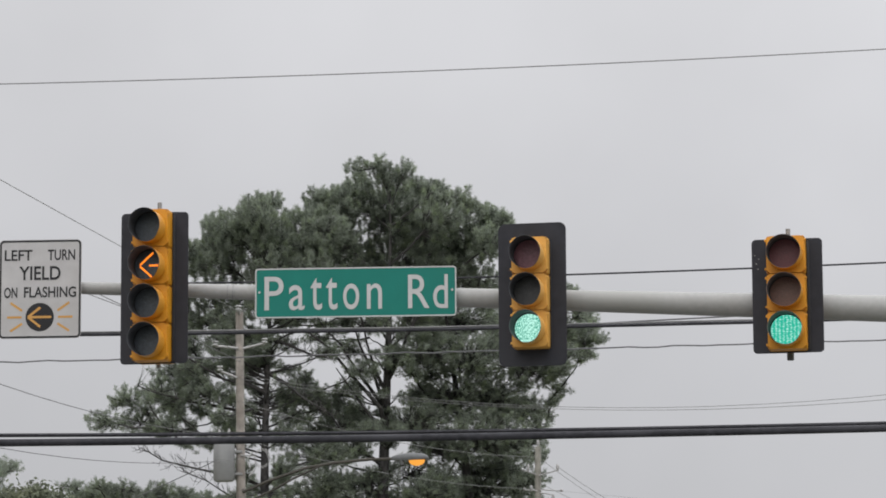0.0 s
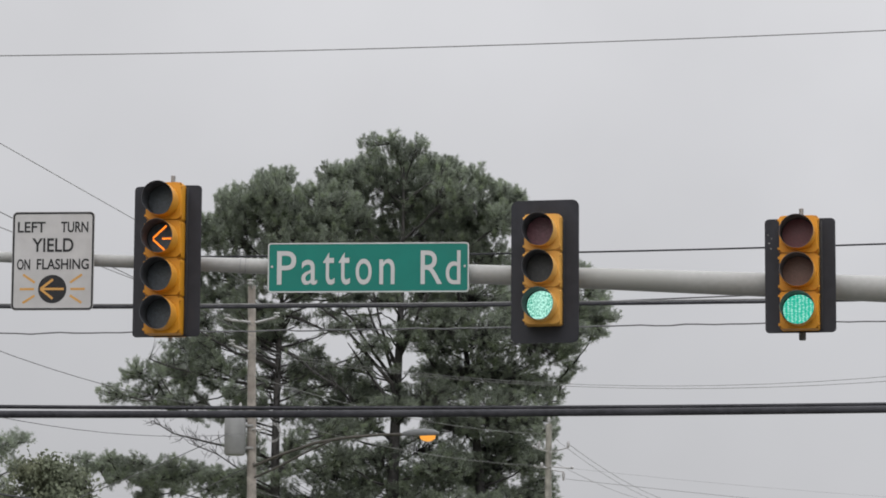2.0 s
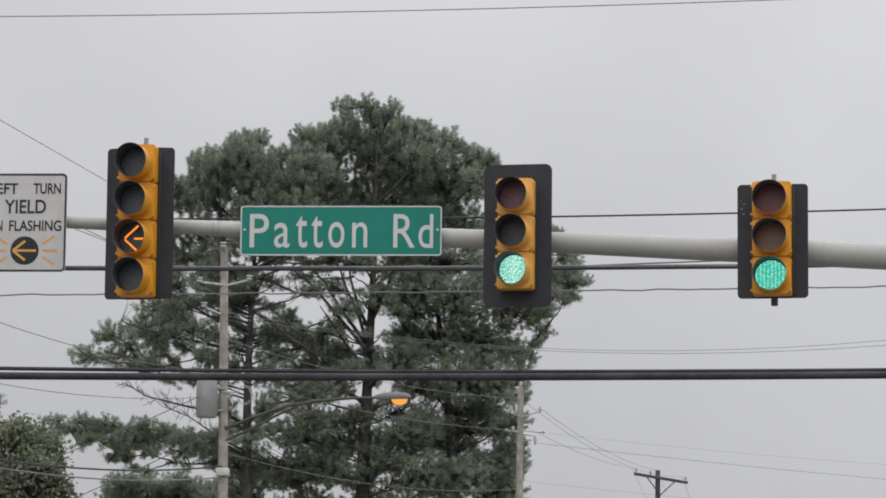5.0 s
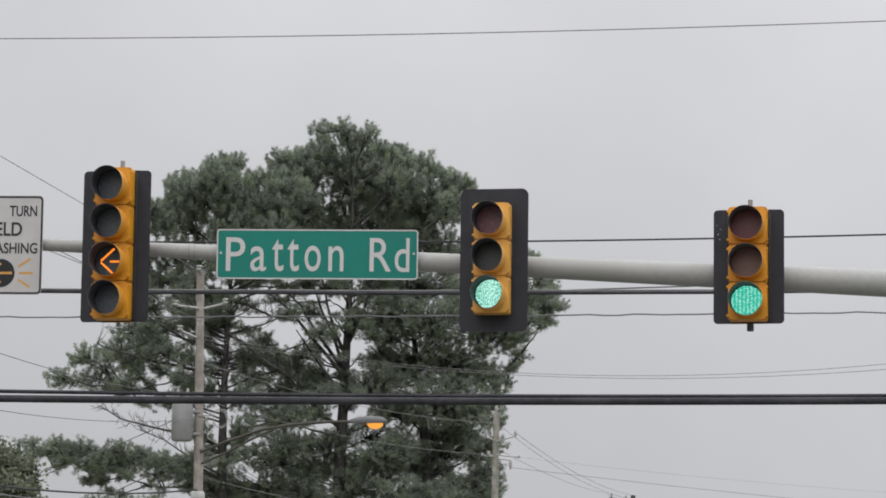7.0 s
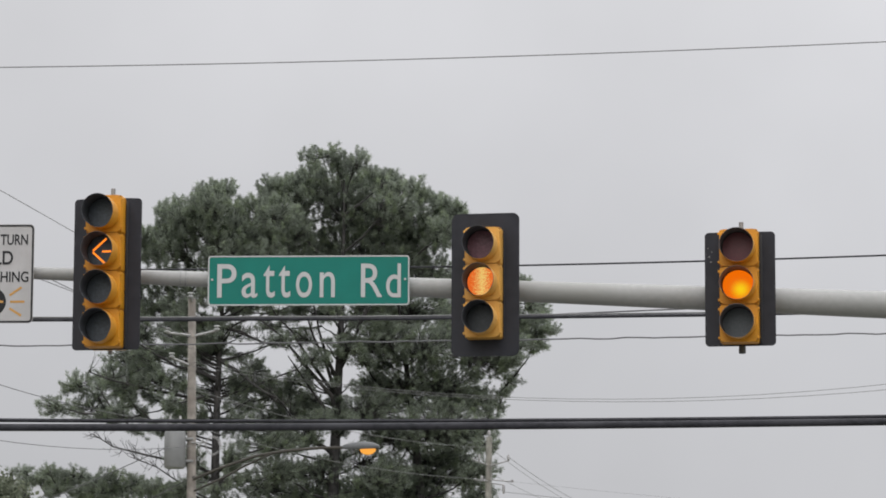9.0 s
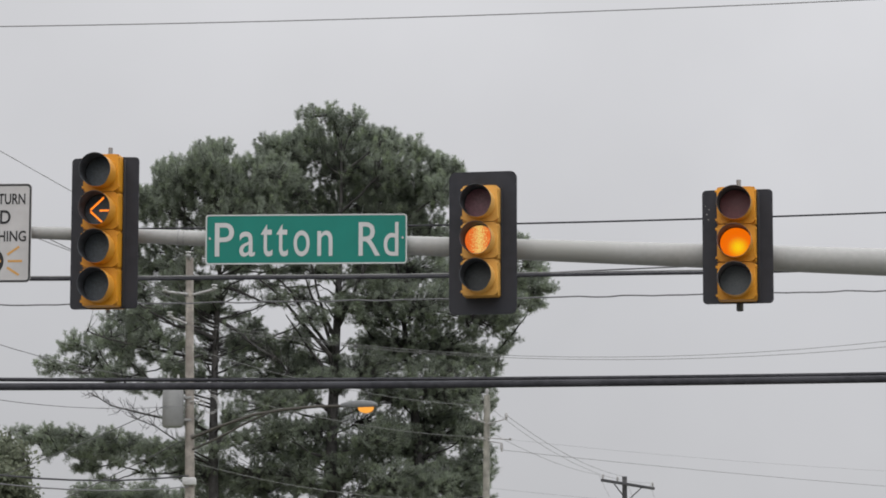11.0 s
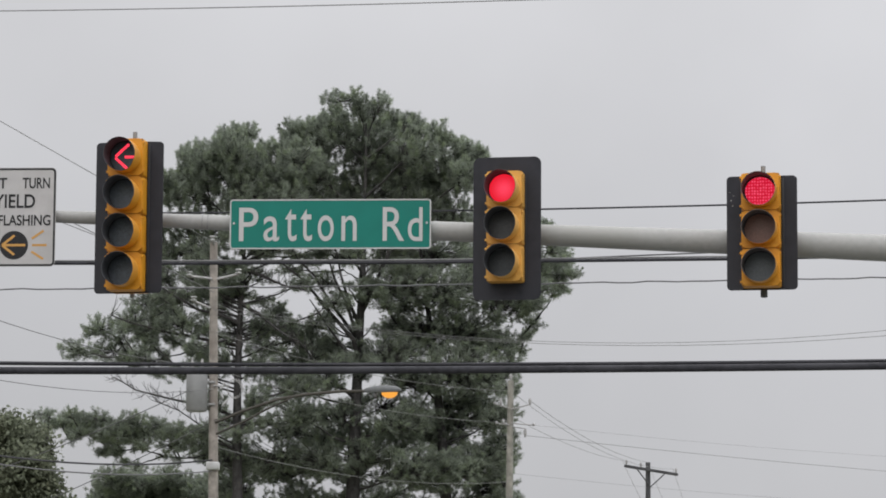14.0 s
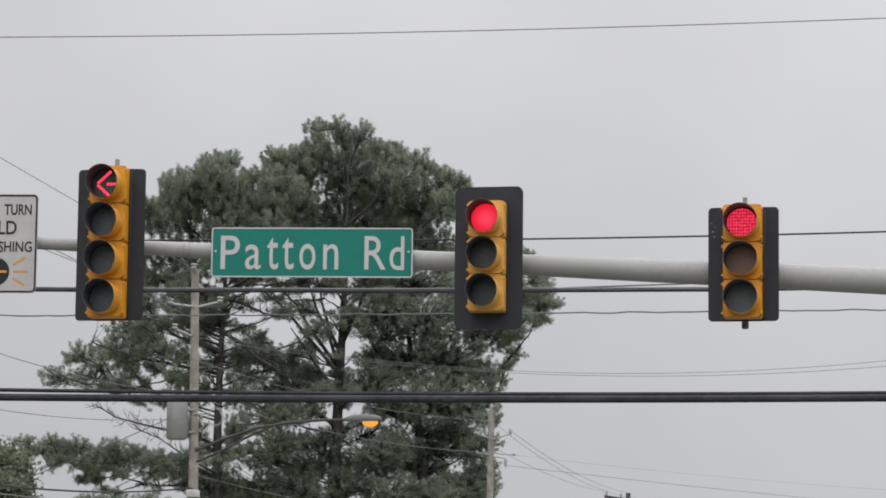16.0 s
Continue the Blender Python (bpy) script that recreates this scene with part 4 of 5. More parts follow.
def broadleaf(seed, base, height, masses, label):
    rng = np.random.default_rng(seed)
    x0, y0 = base
    tree = thing("broadleaf_tree", pose(x0, y0, 0), label, "tree", "trees beyond the crossing")
    bm = bmesh.new()
    tube(bm, [(0.1 * math.sin(k), 0.08 * k, height * k / 8) for k in range(9)], [0.2 - 0.021 * k for k in range(9)], 10)
    leaf = []
    for mx, mz, mr in masses:
        c = np.array([mx - x0, rng.normal(0, 0.7), mz])
        limb(bm, (0, 0.2, max(height * 0.3, mz - 1.6)), c, 0.06, 0.012, rng, 0.05)
        n = int(3900 * mr * mr) + 420
        hub = c + unit(rng.normal(0, 1, (26, 3))) * mr * rng.uniform(0.2, 1.2, (26, 1))
        for h in hub:
            limb(bm, c, h, 0.012, 0.005, rng, 0.05, 2, 4)
        p = hub[rng.integers(0, 26, n)] + rng.normal(0, 0.20 * (0.5 + mr), (n, 3))
        d = unit(rng.normal(0, 1, (n, 3)) + np.array([0, -0.2, -0.3]))
        s = unit(np.cross(d, rng.normal(0, 1, (n, 3)) + np.array([0, 0, 1.2])))
        ln, wd = rng.uniform(0.08, 0.16, (n, 1)), rng.uniform(0.03, 0.055, (n, 1))
        leaf.append(np.stack([p, p + d * ln * 0.5 + s * wd, p + d * ln, p + d * ln * 0.5 - s * wd], 1).reshape(-1, 3))
    bmesh.ops.recalc_face_normals(bm, faces=bm.faces)
    part("trunk", bm, BARK, tree, "dark trunk and branches")
    ob = new("crown", mesh_from("crown", np.concatenate(leaf), 4, LEAVES))
    ob.parent = tree
    return tree


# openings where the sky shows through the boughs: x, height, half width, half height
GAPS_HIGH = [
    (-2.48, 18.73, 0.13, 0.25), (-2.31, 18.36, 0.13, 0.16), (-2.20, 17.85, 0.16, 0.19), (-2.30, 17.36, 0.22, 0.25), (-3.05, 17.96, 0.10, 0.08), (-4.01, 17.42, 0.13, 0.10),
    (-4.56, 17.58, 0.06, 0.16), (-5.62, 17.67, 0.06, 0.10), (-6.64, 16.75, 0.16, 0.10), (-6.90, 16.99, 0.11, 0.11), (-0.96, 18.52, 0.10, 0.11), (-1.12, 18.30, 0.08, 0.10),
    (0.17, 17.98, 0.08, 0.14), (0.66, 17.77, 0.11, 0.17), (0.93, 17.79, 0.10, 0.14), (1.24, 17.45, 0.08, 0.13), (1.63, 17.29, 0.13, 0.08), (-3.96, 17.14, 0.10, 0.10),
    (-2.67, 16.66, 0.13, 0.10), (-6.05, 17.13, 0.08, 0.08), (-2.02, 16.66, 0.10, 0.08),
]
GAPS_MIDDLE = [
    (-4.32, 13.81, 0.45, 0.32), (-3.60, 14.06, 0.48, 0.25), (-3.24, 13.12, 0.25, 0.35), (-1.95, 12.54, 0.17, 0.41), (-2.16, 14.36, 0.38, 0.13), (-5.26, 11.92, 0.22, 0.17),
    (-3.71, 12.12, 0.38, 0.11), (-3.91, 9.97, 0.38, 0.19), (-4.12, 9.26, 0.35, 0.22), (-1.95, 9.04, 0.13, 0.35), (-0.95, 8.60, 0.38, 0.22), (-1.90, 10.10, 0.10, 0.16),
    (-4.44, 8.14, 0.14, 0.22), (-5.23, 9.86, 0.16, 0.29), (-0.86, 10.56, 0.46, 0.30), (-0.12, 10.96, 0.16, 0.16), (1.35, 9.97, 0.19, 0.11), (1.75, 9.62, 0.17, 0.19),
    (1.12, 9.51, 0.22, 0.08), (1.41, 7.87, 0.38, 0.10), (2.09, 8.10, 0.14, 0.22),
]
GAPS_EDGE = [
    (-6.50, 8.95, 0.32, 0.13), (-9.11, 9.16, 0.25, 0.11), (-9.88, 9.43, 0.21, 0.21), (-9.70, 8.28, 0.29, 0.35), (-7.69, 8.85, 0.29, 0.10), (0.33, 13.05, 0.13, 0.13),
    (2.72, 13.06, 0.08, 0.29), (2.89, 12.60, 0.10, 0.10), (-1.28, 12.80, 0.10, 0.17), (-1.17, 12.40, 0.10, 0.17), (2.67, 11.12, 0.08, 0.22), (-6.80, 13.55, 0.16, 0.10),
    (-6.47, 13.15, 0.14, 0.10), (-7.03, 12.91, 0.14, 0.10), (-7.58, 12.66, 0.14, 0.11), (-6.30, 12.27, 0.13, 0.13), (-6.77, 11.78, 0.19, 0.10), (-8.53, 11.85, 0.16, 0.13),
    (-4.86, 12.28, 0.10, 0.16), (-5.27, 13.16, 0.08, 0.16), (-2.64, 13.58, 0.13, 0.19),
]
# masses of foliage: x, height, radius
TALL_UPPER = [
    (-1.43, 18.45, 0.72), (-2.24, 18.22, 0.72), (-0.62, 17.92, 0.77), (-2.88, 18.04, 0.65), (0.02, 17.65, 0.72), (0.83, 17.48, 0.65), (1.31, 17.28, 0.55),
    (-1.43, 17.67, 0.93), (-0.30, 17.18, 0.85), (0.66, 16.85, 0.77), (-2.64, 17.44, 0.52), (1.47, 16.84, 0.49), (-1.27, 16.53, 0.85), (0.01, 16.04, 0.85),
    (1.14, 15.87, 0.69), (-2.24, 16.37, 0.60), (-3.04, 16.54, 0.52), (-0.63, 15.23, 0.69), (-2.30, 16.86, 0.65), (-2.88, 17.03, 0.52), (-2.00, 15.80, 0.46),
]
TALL_LOWER = [
    (-4.20, 12.00, 0.48), (-3.40, 11.70, 0.48), (-2.70, 12.30, 0.38), (-4.40, 12.90, 0.33), (-3.50, 12.65, 0.33),
    (-2.24, 12.25, 0.46), (-3.04, 12.82, 0.49), (-2.56, 13.94, 0.39), (-1.45, 11.61, 0.55), (-0.65, 11.92, 0.77), (-3.52, 12.26, 0.59), (-3.52, 11.06, 0.65),
    (-2.57, 11.13, 0.59), (-1.28, 13.61, 0.46), (-3.20, 10.02, 0.69), (-2.09, 10.09, 0.60), (-1.45, 10.56, 0.49), (-0.34, 9.92, 0.77), (-4.00, 8.98, 0.77),
    (-2.57, 8.82, 0.77), (-1.30, 8.97, 0.77), (0.13, 8.65, 0.85), (-2.88, 14.92, 0.42), (-3.52, 14.43, 0.36),
]
DARK_CROWN = [
    (0.66, 15.04, 0.79), (-0.32, 14.88, 0.69), (-0.32, 13.90, 0.79), (0.97, 13.73, 0.91), (1.95, 14.37, 0.74), (0.32, 12.75, 0.99), (1.61, 12.75, 0.91),
    (2.59, 13.39, 0.66), (2.32, 12.26, 0.50), (1.28, 11.45, 0.99), (2.25, 11.12, 0.50), (-0.01, 11.14, 0.69), (1.11, 10.16, 0.99), (2.20, 9.99, 0.50),
    (1.90, 8.87, 0.74), (0.94, 8.55, 0.83),
]
DARK_SIDE = [
    (3.70, 15.75, 0.30), (3.30, 15.55, 0.43), (3.90, 15.10, 0.41), (4.32, 15.02, 0.28), (3.55, 14.55, 0.50), (4.08, 14.40, 0.41), (4.50, 14.38, 0.30),
    (4.25, 14.12, 0.26), (3.95, 15.72, 0.20), (4.20, 14.78, 0.30), (3.80, 14.85, 0.30), (2.92, 14.70, 0.68), (3.05, 13.90, 0.53), (1.95, 15.36, 0.68), (2.75, 13.96, 0.58),
]
SPLIT_UPPER = [
    (-5.00, 17.47, 0.59), (-6.04, 17.08, 0.65), (-5.40, 16.93, 0.80), (-6.55, 16.78, 0.52), (-6.83, 16.33, 0.43), (-6.20, 16.40, 0.64), (-4.45, 16.83, 0.72),
    (-3.65, 17.28, 0.65), (-3.81, 16.71, 0.75), (-4.76, 16.15, 0.75), (-3.25, 17.11, 0.65), (-5.56, 15.51, 0.62), (-6.43, 15.44, 0.52), (-3.49, 15.91, 0.59),
    (-2.85, 15.66, 0.49), (-4.36, 15.11, 0.52),
]
SPLIT_LOWER = [
    (-7.46, 14.72, 0.41), (-7.06, 13.97, 0.50), (-7.61, 13.44, 0.50), (-6.66, 13.36, 0.50), (-8.08, 12.73, 0.41), (-8.95, 12.57, 0.44), (-9.46, 11.86, 0.41),
    (-8.55, 11.94, 0.47), (-7.44, 12.37, 0.54), (-6.49, 12.48, 0.54), (-5.07, 13.51, 0.57), (-4.36, 14.07, 0.37), (-5.55, 14.31, 0.41), (-4.91, 12.47, 0.63),
    (-3.80, 13.10, 0.41), (-5.38, 11.44, 0.57), (-4.43, 11.36, 0.57), (-4.43, 10.41, 0.57), (-5.69, 10.41, 0.47), (-5.14, 8.91, 0.67),
]
DARK_TUFTS = [
    (3.72, 13.88, 0.26), (4.00, 13.84, 0.20), (3.48, 13.42, 0.32), (3.42, 13.02, 0.30), (3.15, 13.30, 0.34), (3.28, 12.82, 0.22), (3.02, 12.58, 0.24),
    (2.86, 12.28, 0.28), (3.12, 12.30, 0.16), (2.76, 11.90, 0.30),
]
DARK_INNER = [
    (-0.86, 14.21, 0.26), (-0.69, 13.77, 0.30), (-0.79, 13.19, 0.30), (-0.37, 13.45, 0.40), (-0.85, 12.75, 0.30), (-0.49, 12.83, 0.36), (-0.65, 12.18, 0.33),
    (-0.18, 14.30, 0.36),
]
SPLIT_SKIRT = [
    (-10.35, 10.04, 0.27), (-10.25, 9.73, 0.27), (-9.88, 9.80, 0.34), (-9.49, 9.67, 0.40), (-8.94, 9.71, 0.37), (-9.12, 9.39, 0.40), (-8.47, 9.40, 0.44),
    (-7.92, 9.40, 0.45), (-7.38, 9.39, 0.45), (-6.75, 9.34, 0.45), (-6.13, 9.29, 0.45), (-5.90, 9.55, 0.27), (-8.70, 9.05, 0.21), (-8.23, 8.98, 0.21),
    (-5.81, 8.91, 0.31), (-6.59, 8.94, 0.21), (-8.16, 9.68, 0.27), (-7.07, 9.66, 0.31), (-6.45, 9.61, 0.27), (-9.41, 9.91, 0.24), (-7.61, 9.09, 0.24),
    (-9.64, 9.36, 0.21),
]
UNDER_SKIRT = [
    (-9.30, 8.24, 0.40), (-8.72, 8.51, 0.53), (-7.98, 8.58, 0.57), (-7.16, 8.58, 0.57), (-6.41, 8.55, 0.57), (-8.88, 8.04, 0.60), (-7.97, 8.05, 0.67),
    (-6.98, 8.05, 0.67), (-6.16, 8.06, 0.60), (-9.54, 7.91, 0.36), (-9.82, 7.87, 0.29), (-9.94, 7.54, 0.40), (-8.95, 7.46, 0.67), (-7.79, 7.22, 0.77),
    (-6.64, 7.23, 0.77), (-8.39, 8.34, 0.53), (-7.56, 8.35, 0.57), (-6.74, 8.32, 0.57),
]
BROADLEAF_TOP = [
    (-9.70, 8.47, 0.22), (-9.25, 8.30, 0.21), (-9.58, 8.06, 0.37), (-9.07, 8.09, 0.25), (-9.64, 7.54, 0.39), (-9.09, 7.47, 0.28), (-8.72, 7.20, 0.18),
    (-9.56, 6.86, 0.45), (-8.93, 6.75, 0.37), (-8.47, 6.69, 0.17), (-9.32, 8.52, 0.13), (-8.46, 6.18, 0.42), (-9.13, 6.18, 0.48),
]
BETWEEN = [
    (-6.86, 14.87, 0.48), (-6.14, 14.70, 0.48), (-5.74, 13.58, 0.45), (-6.05, 11.90, 0.45), (-4.14, 12.61, 0.45), (-3.75, 14.85, 0.42), (-3.11, 13.72, 0.39),
    (-2.23, 13.24, 0.42), (-1.91, 14.84, 0.42), (-2.47, 15.17, 0.42), (-4.15, 15.82, 0.55), (-6.85, 12.78, 0.42), (-4.94, 14.86, 0.48), (-2.71, 11.88, 0.48),
    (-4.30, 13.57, 0.35), (-2.00, 11.48, 0.39), (-3.03, 10.76, 0.52), (-4.77, 9.74, 0.61), (-6.36, 11.18, 0.32), (-7.18, 15.51, 0.35),
]
DARK_EDGE = [
    (2.62, 11.40, 0.36), (2.64, 10.85, 0.36), (2.62, 10.25, 0.36), (2.58, 9.65, 0.36), (2.55, 9.05, 0.39), (2.52, 8.40, 0.39), (2.50, 7.80, 0.46),
    (2.20, 8.20, 0.56),
]
TALL_LOBES = [
    (-3.57, 18.28, 0.32), (-3.22, 18.58, 0.32), (-2.70, 18.76, 0.32), (-2.35, 18.99, 0.32), (-1.77, 19.13, 0.32), (-1.06, 19.05, 0.32), (-0.59, 18.80, 0.32),
    (-0.12, 18.50, 0.32), (0.59, 18.14, 0.32), (1.30, 17.96, 0.32), (1.57, 17.78, 0.32), (1.81, 17.36, 0.32), (-3.38, 18.04, 0.32), (-3.03, 18.33, 0.32),
    (-2.51, 18.51, 0.32), (-2.16, 18.74, 0.32), (-1.57, 18.88, 0.32), (-0.86, 18.80, 0.32), (-0.40, 18.55, 0.32), (0.07, 18.26, 0.32), (0.78, 17.90, 0.32),
    (1.49, 17.72, 0.32), (1.76, 17.53, 0.32), (2.00, 17.11, 0.32),
]
SPLIT_LOBES = [
    (-7.53, 16.73, 0.26), (-7.07, 16.79, 0.26), (-6.55, 17.61, 0.26), (-5.80, 17.61, 0.26), (-5.41, 17.90, 0.26), (-5.06, 18.14, 0.26), (-4.64, 17.90, 0.26),
    (-4.51, 17.37, 0.26), (-4.18, 17.72, 0.26), (-3.82, 17.90, 0.26), (-7.37, 16.44, 0.27), (-6.91, 16.50, 0.27), (-6.39, 17.32, 0.27), (-5.64, 17.32, 0.27),
    (-5.24, 17.61, 0.27), (-4.90, 17.85, 0.27), (-4.48, 17.61, 0.27), (-4.35, 17.07, 0.27),
]
BROADLEAF = [
    (-10.25, 8.51, 0.31), (-9.77, 8.48, 0.31), (-9.36, 8.18, 0.34), (-9.97, 8.00, 0.48), (-9.42, 7.59, 0.48), (-10.09, 6.98, 0.59), (-9.12, 7.32, 0.34),
    (-10.65, 7.73, 0.48), (-9.18, 7.79, 0.25),
]
CORNER_PINE = [
    (-11.21, 9.90, 0.30), (-11.43, 9.58, 0.36), (-11.86, 9.29, 0.45), (-11.13, 9.14, 0.27), (-12.00, 8.55, 0.60), (-11.40, 7.97, 0.51),
]

# thin sprays between the boughs
SPRAY_X, SPRAY_Z, GAP = (-7.5, -1.0), (11.1, 15.0), (-4.17, -2.88, 12.85, 14.45)
LOW_X, LOW_Z = (-9.07, -6.21), (8.63, 9.09)
thin = np.random.default_rng(31)
SPRAYS = [(x, z, thin.uniform(0.10, 0.22)) for x, z in zip(thin.uniform(*SPRAY_X, 110), thin.uniform(*SPRAY_Z, 110)) if not (GAP[0] < x < GAP[1] and GAP[2] < z < GAP[3])]
VEIL = [(x, z, thin.uniform(0.13, 0.28)) for x, z in zip(thin.uniform(-9.0, -4.9, 95), thin.uniform(11.4, 14.6, 95)) if x > -7.2 - max(0.0, 13.6 - z) * 0.85]
SKIRT_BODY = [(x + thin.normal(0, 0.1), 9.78 - 0.09 * (x + 9.4) + thin.normal(0, 0.12), thin.uniform(0.26, 0.38)) for x in np.arange(-9.5, -5.6, 0.42)]
LOW_SPRAYS = [(x, z, thin.uniform(0.10, 0.18)) for x, z in zip(thin.uniform(*LOW_X, 9), thin.uniform(*LOW_Z, 9))]
pine(3, (-1.50, 98), 18.5, 0.32, -0.1, TALL_UPPER + TALL_LOWER + TALL_LOBES + [q for q in SPRAYS if q[0] > -3.0], "tall dark green pine with a rounded open crown", open_above=15.2, bare=((None, 12.3, -3.5, 14.8), (None, 12.7, -2.4, 15.3), (None, 13.0, -0.5, 15.3), (None, 10.6, -3.3, 12.2)), forks=((0.075, 11.7, (-1.71, 12.25), (-2.52, 13.15), (-3.12, 13.87), (-3.81, 14.38)), (0.06, 12.2, (-1.88, 13.18), (-2.24, 13.91), (-2.44, 14.5)), (0.05, 11.4, (-2.0, 12.02), (-2.5, 12.7), (-2.94, 13.32)), (0.05, 13.2, (-1.0, 14.1), (-0.6, 14.9))))
pine(5, (1.40, 99), 16.2, 0.30, -1.3, DARK_CROWN + DARK_SIDE + DARK_EDGE + DARK_TUFTS + DARK_INNER, "dense dark pine with ragged foliage beside the utility pole", rate=200)
pine(8, (-4.75, 97), 17.2, 0.26, 0.0, SPLIT_UPPER + SPLIT_LOWER + SPLIT_SKIRT + BETWEEN + SPLIT_LOBES + [q for q in SPRAYS if q[0] <= -3.0] + LOW_SPRAYS + SKIRT_BODY + VEIL, "broad green pine with long low limbs and sky gaps", open_above=15.2, stem=(9.6, 13.4), forks=((0.042, 10.0, (-5.9, 10.26), (-6.9, 10.46), (-7.7, 10.64), (-8.28, 10.98)), (0.03, 10.9, (-6.0, 11.15), (-7.0, 11.3), (-8.0, 11.2)), (0.03, 9.2, (-5.6, 9.5), (-6.5, 10.1), (-7.2, 10.35))), bare=((None, 12.6, -7.5, 13.7), (None, 12.0, -8.4, 12.7), (None, 13.2, -3.2, 12.0), (None, 14.2, -3.0, 13.4)))
# lower pines that close the gaps behind
fill = np.random.default_rng(21)
BEHIND = [(x + fill.normal(0, 0.2), z + fill.normal(0, 0.2), 0.62 + fill.uniform(-0.14, 0.14)) for z in (6.9, 7.8, 8.7, 9.6, 10.4) for x in np.arange(-5.4, 2.6, 0.95) if not (z > 9 and x < -4 or z > 10 and x < -1.2)]
BEHIND += [(x + fill.normal(0, 0.25), z + fill.normal(0, 0.2), fill.uniform(0.22, 0.42)) for z in (9.3, 10.3, 11.2, 12.1, 12.9) for x in np.arange(-5.6, 2.5, 0.9) if not (z > 11 and x < -0.8)]
BEHIND_LOW = [(x + fill.normal(0, 0.15), 6.2 + fill.normal(0, 0.15), 0.6) for x in np.arange(-9.6, -5.6, 0.9)]
pine(23, (-1.9, 100), 12.6, 0.2, 0.2, BEHIND, "dark younger pine behind the tall pines", spread=1.2, rate=210)
pine(27, (-7.6, 103), 9.0, 0.18, 0.1, UNDER_SKIRT + BEHIND_LOW, "low dark pine behind the corner", spread=1.0, rate=300, per=110)
broadleaf(11, (-9.0, 84), 8.6, BROADLEAF + BROADLEAF_TOP, "leafy light green broadleaf tree at the corner")
pine(14, (-12.0, 90), 9.4, 0.2, 0.0, CORNER_PINE, "dark green pine at the far corner")


# ---- a bird that crosses behind the pines ----
FEATHERS = material("dark_brown_feathers", (0.060, 0.055, 0.054), 0.8, vary=0.3, scale=40, bump=0.1, dirt=(0.08, 0.072, 0.065), dirt_scale=12, spec=0.15)


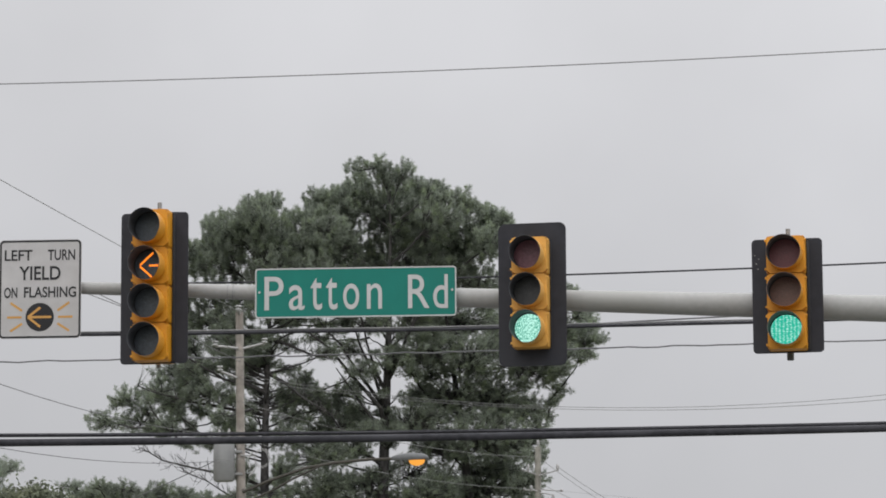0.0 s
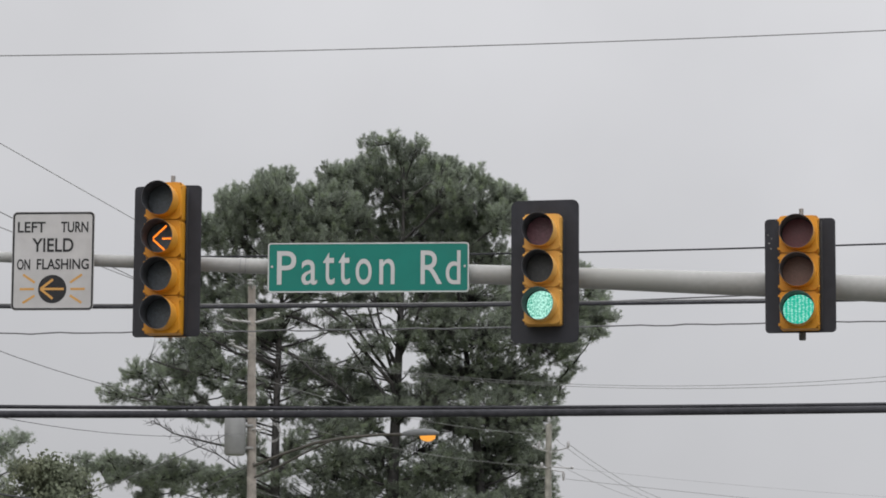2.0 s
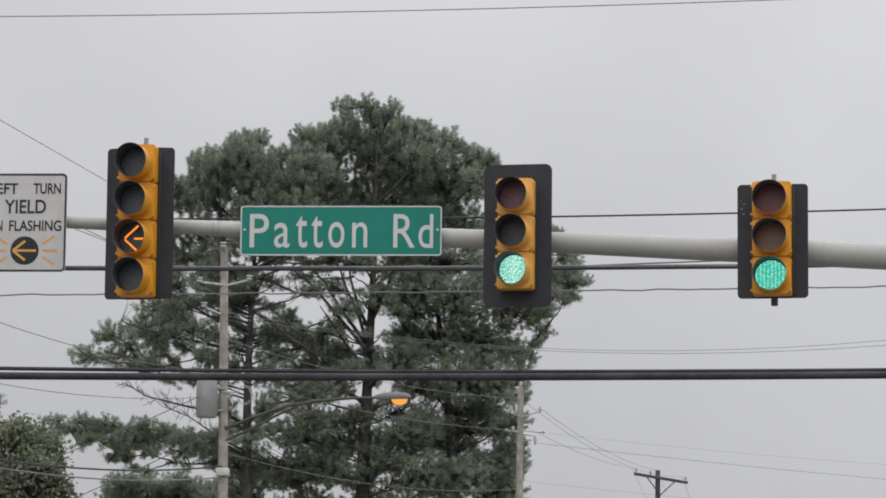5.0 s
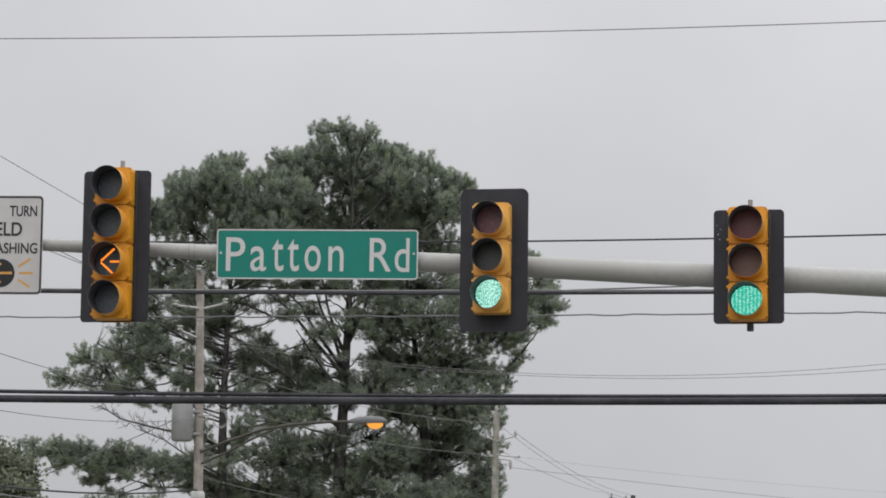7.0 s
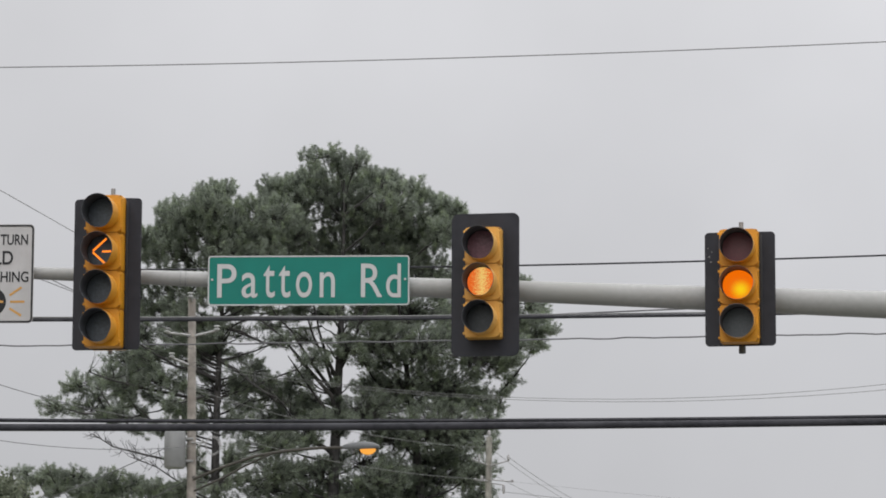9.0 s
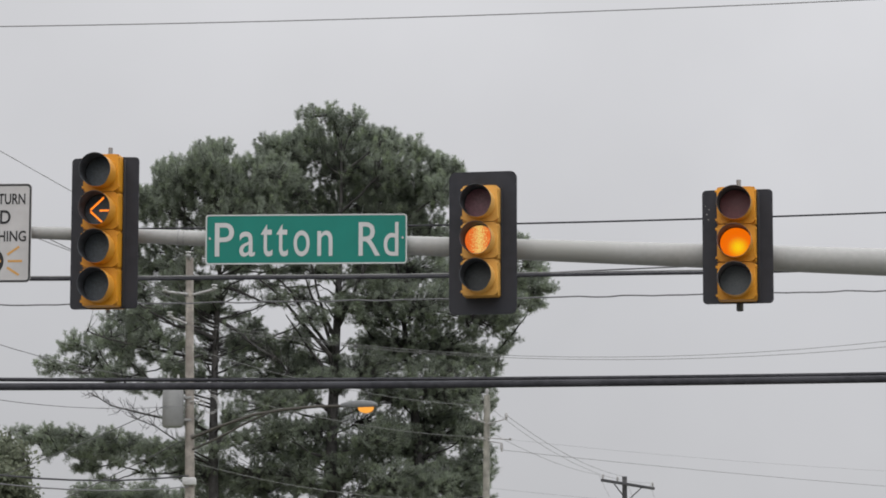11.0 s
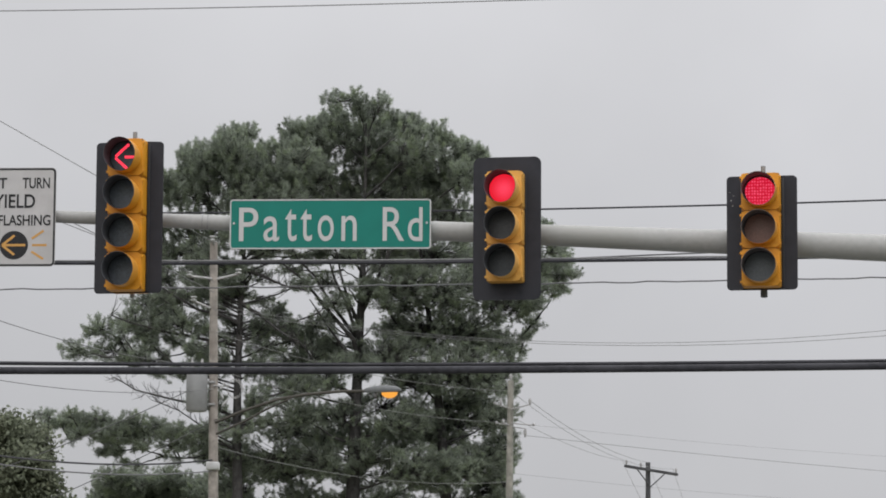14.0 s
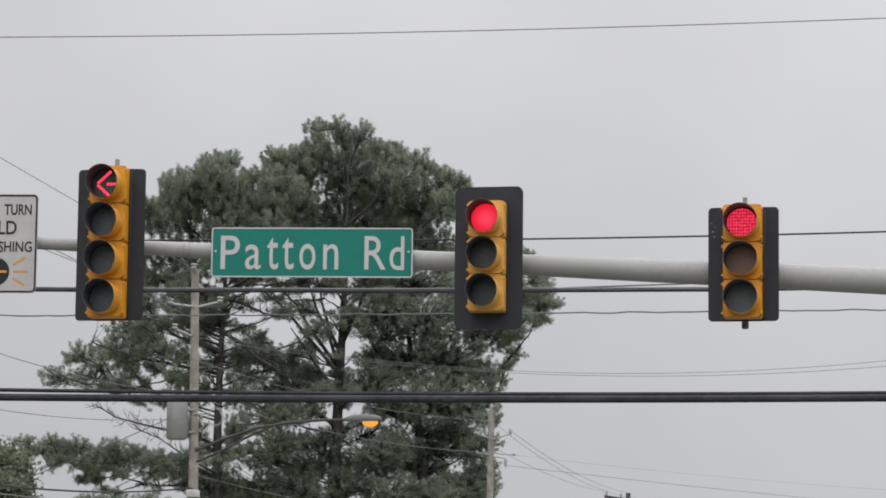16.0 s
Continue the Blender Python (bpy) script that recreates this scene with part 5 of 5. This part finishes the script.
def bird():
    """A small bird that flies towards -x; its wings hinge at the shoulders."""
    whole = thing("bird", pose(172, 130, 13), "small dark brown bird in flight", "bird")
    bm = bmesh.new()
    tube(bm, [(x, 0, z) for x, z in ((-0.08, 0.010), (-0.070, 0.012), (-0.050, 0.008), (-0.024, 0.0), (0.016, 0.0), (0.056, 0.003), (0.072, 0.005))], [0.006, 0.014, 0.016, 0.023, 0.026, 0.014, 0.006], 12)
    part("body", bm, FEATHERS, whole)
    bm = bmesh.new()
    tube(bm, [(-0.078, 0, 0.010), (-0.097, 0, 0.007)], [0.005, 0.001], 8)
    part("beak", bm, BLACK, whole)
    bm = bmesh.new()
    box(bm, (0.055, 0.026, 0.005), (0.092, 0, 0.005), 0.002)
    part("tail", bm, FEATHERS, whole)
    wings = []
    for s in (-1, 1):
        bm = bmesh.new()
        top = [bm.verts.new((x, s * y, 0.004)) for x, y in ((-0.028, 0.0), (-0.038, 0.055), (-0.014, 0.10), (0.028, 0.14), (0.024, 0.09), (0.034, 0.046), (0.03, 0.0))]
        low = [bm.verts.new(v.co - Vector((0, 0, 0.007))) for v in top]
        bm.faces.new(top)
        bm.faces.new(low[::-1])
        for k in range(len(top)):
            bm.faces.new((top[k], low[k], low[(k + 1) % len(top)], top[(k + 1) % len(top)]))
        bmesh.ops.recalc_face_normals(bm, faces=bm.faces)
        wings.append((s, part("wing", bm, FEATHERS, whole, m=pose(0, s * 0.018, 0.010))))
    return whole, wings


BIRD, WINGS = bird()


# ---- what changes: the boards of the lamps turn to the street while they are lit ----
def lamp_rows(cz, spans):
    """Rows of a diode board that is lit during the spans (from, to)."""
    lit = any(a <= 0 < b for a, b in spans)
    rest, back, step = 0.0, 0.15, 1 / 30
    rows = [(0.0, pose(0, rest, cz, 0, 0, 0 if lit else 180))]
    changes = sorted([(a, 0) for a, b in spans if a > 0] + [(b, 180) for a, b in spans if b < 16])
    for t, end in changes:
        begin = 180 - end
        for k in range(-1, 5):
            rows.append((t + step * (k - 1), pose(0, back if k in (1, 2) else rest, cz, 0, 0, begin + (end - begin) * min(3, max(0, k)) / 3)))
    rows.append((16.0, rows[-1][1]))
    return rows


def motions():
    flashes = [(k + 0.87, k + 1.35) for k in range(3, 8)]
    timing = {
        ("turn", 0): [(2.565, 3.45), (12.565, 17)],
        ("turn", 1): [(-1, 2.565), (8.6, 12.565)],
        ("turn", 2): flashes,
        ("turn", 3): [],
    }
    for head, amber_end in (("middle", 12.42), ("near", 12.54)):
        timing[head, 0] = [(12.57, 17)]
        timing[head, 1] = [(8.6, amber_end)]
        timing[head, 2] = [(-1, 8.6)]
    for key, spans in timing.items():
        board, cz = BOARDS[key]
        walk(board, lamp_rows(cz, spans))
    # the bird comes up from behind the mast arm, passes behind the crowns and leaves over the turn signal
    flight = [(0.0, 172.0, 13.0), (11.0, 37.0, 18.2), (12.0, 23.0, 19.25), (12.6, 15.3, 19.5)]
    flight += [(14 + u, -2.12 - 11.58 * u + 0.82 * u * u, 23.08 + 1.965 * u - 1.303 * u * u) for u in (-1.0, -0.6, -0.2, 0.2, 0.6, 1.0)]
    flight += [(15.5, -18.3, 23.1), (16.0, -23.8, 22.4)]
    walk(BIRD, [(t, pose(x, 130, z, 0, 6, 0)) for t, x, z in flight])
    for side, wing in WINGS:
        beats = [(0.1 * k, pose(0, side * 0.018, 0.010, side * (28 if k % 2 else -18), 0, 0)) for k in range(161)]
        walk(wing, beats)


motions()
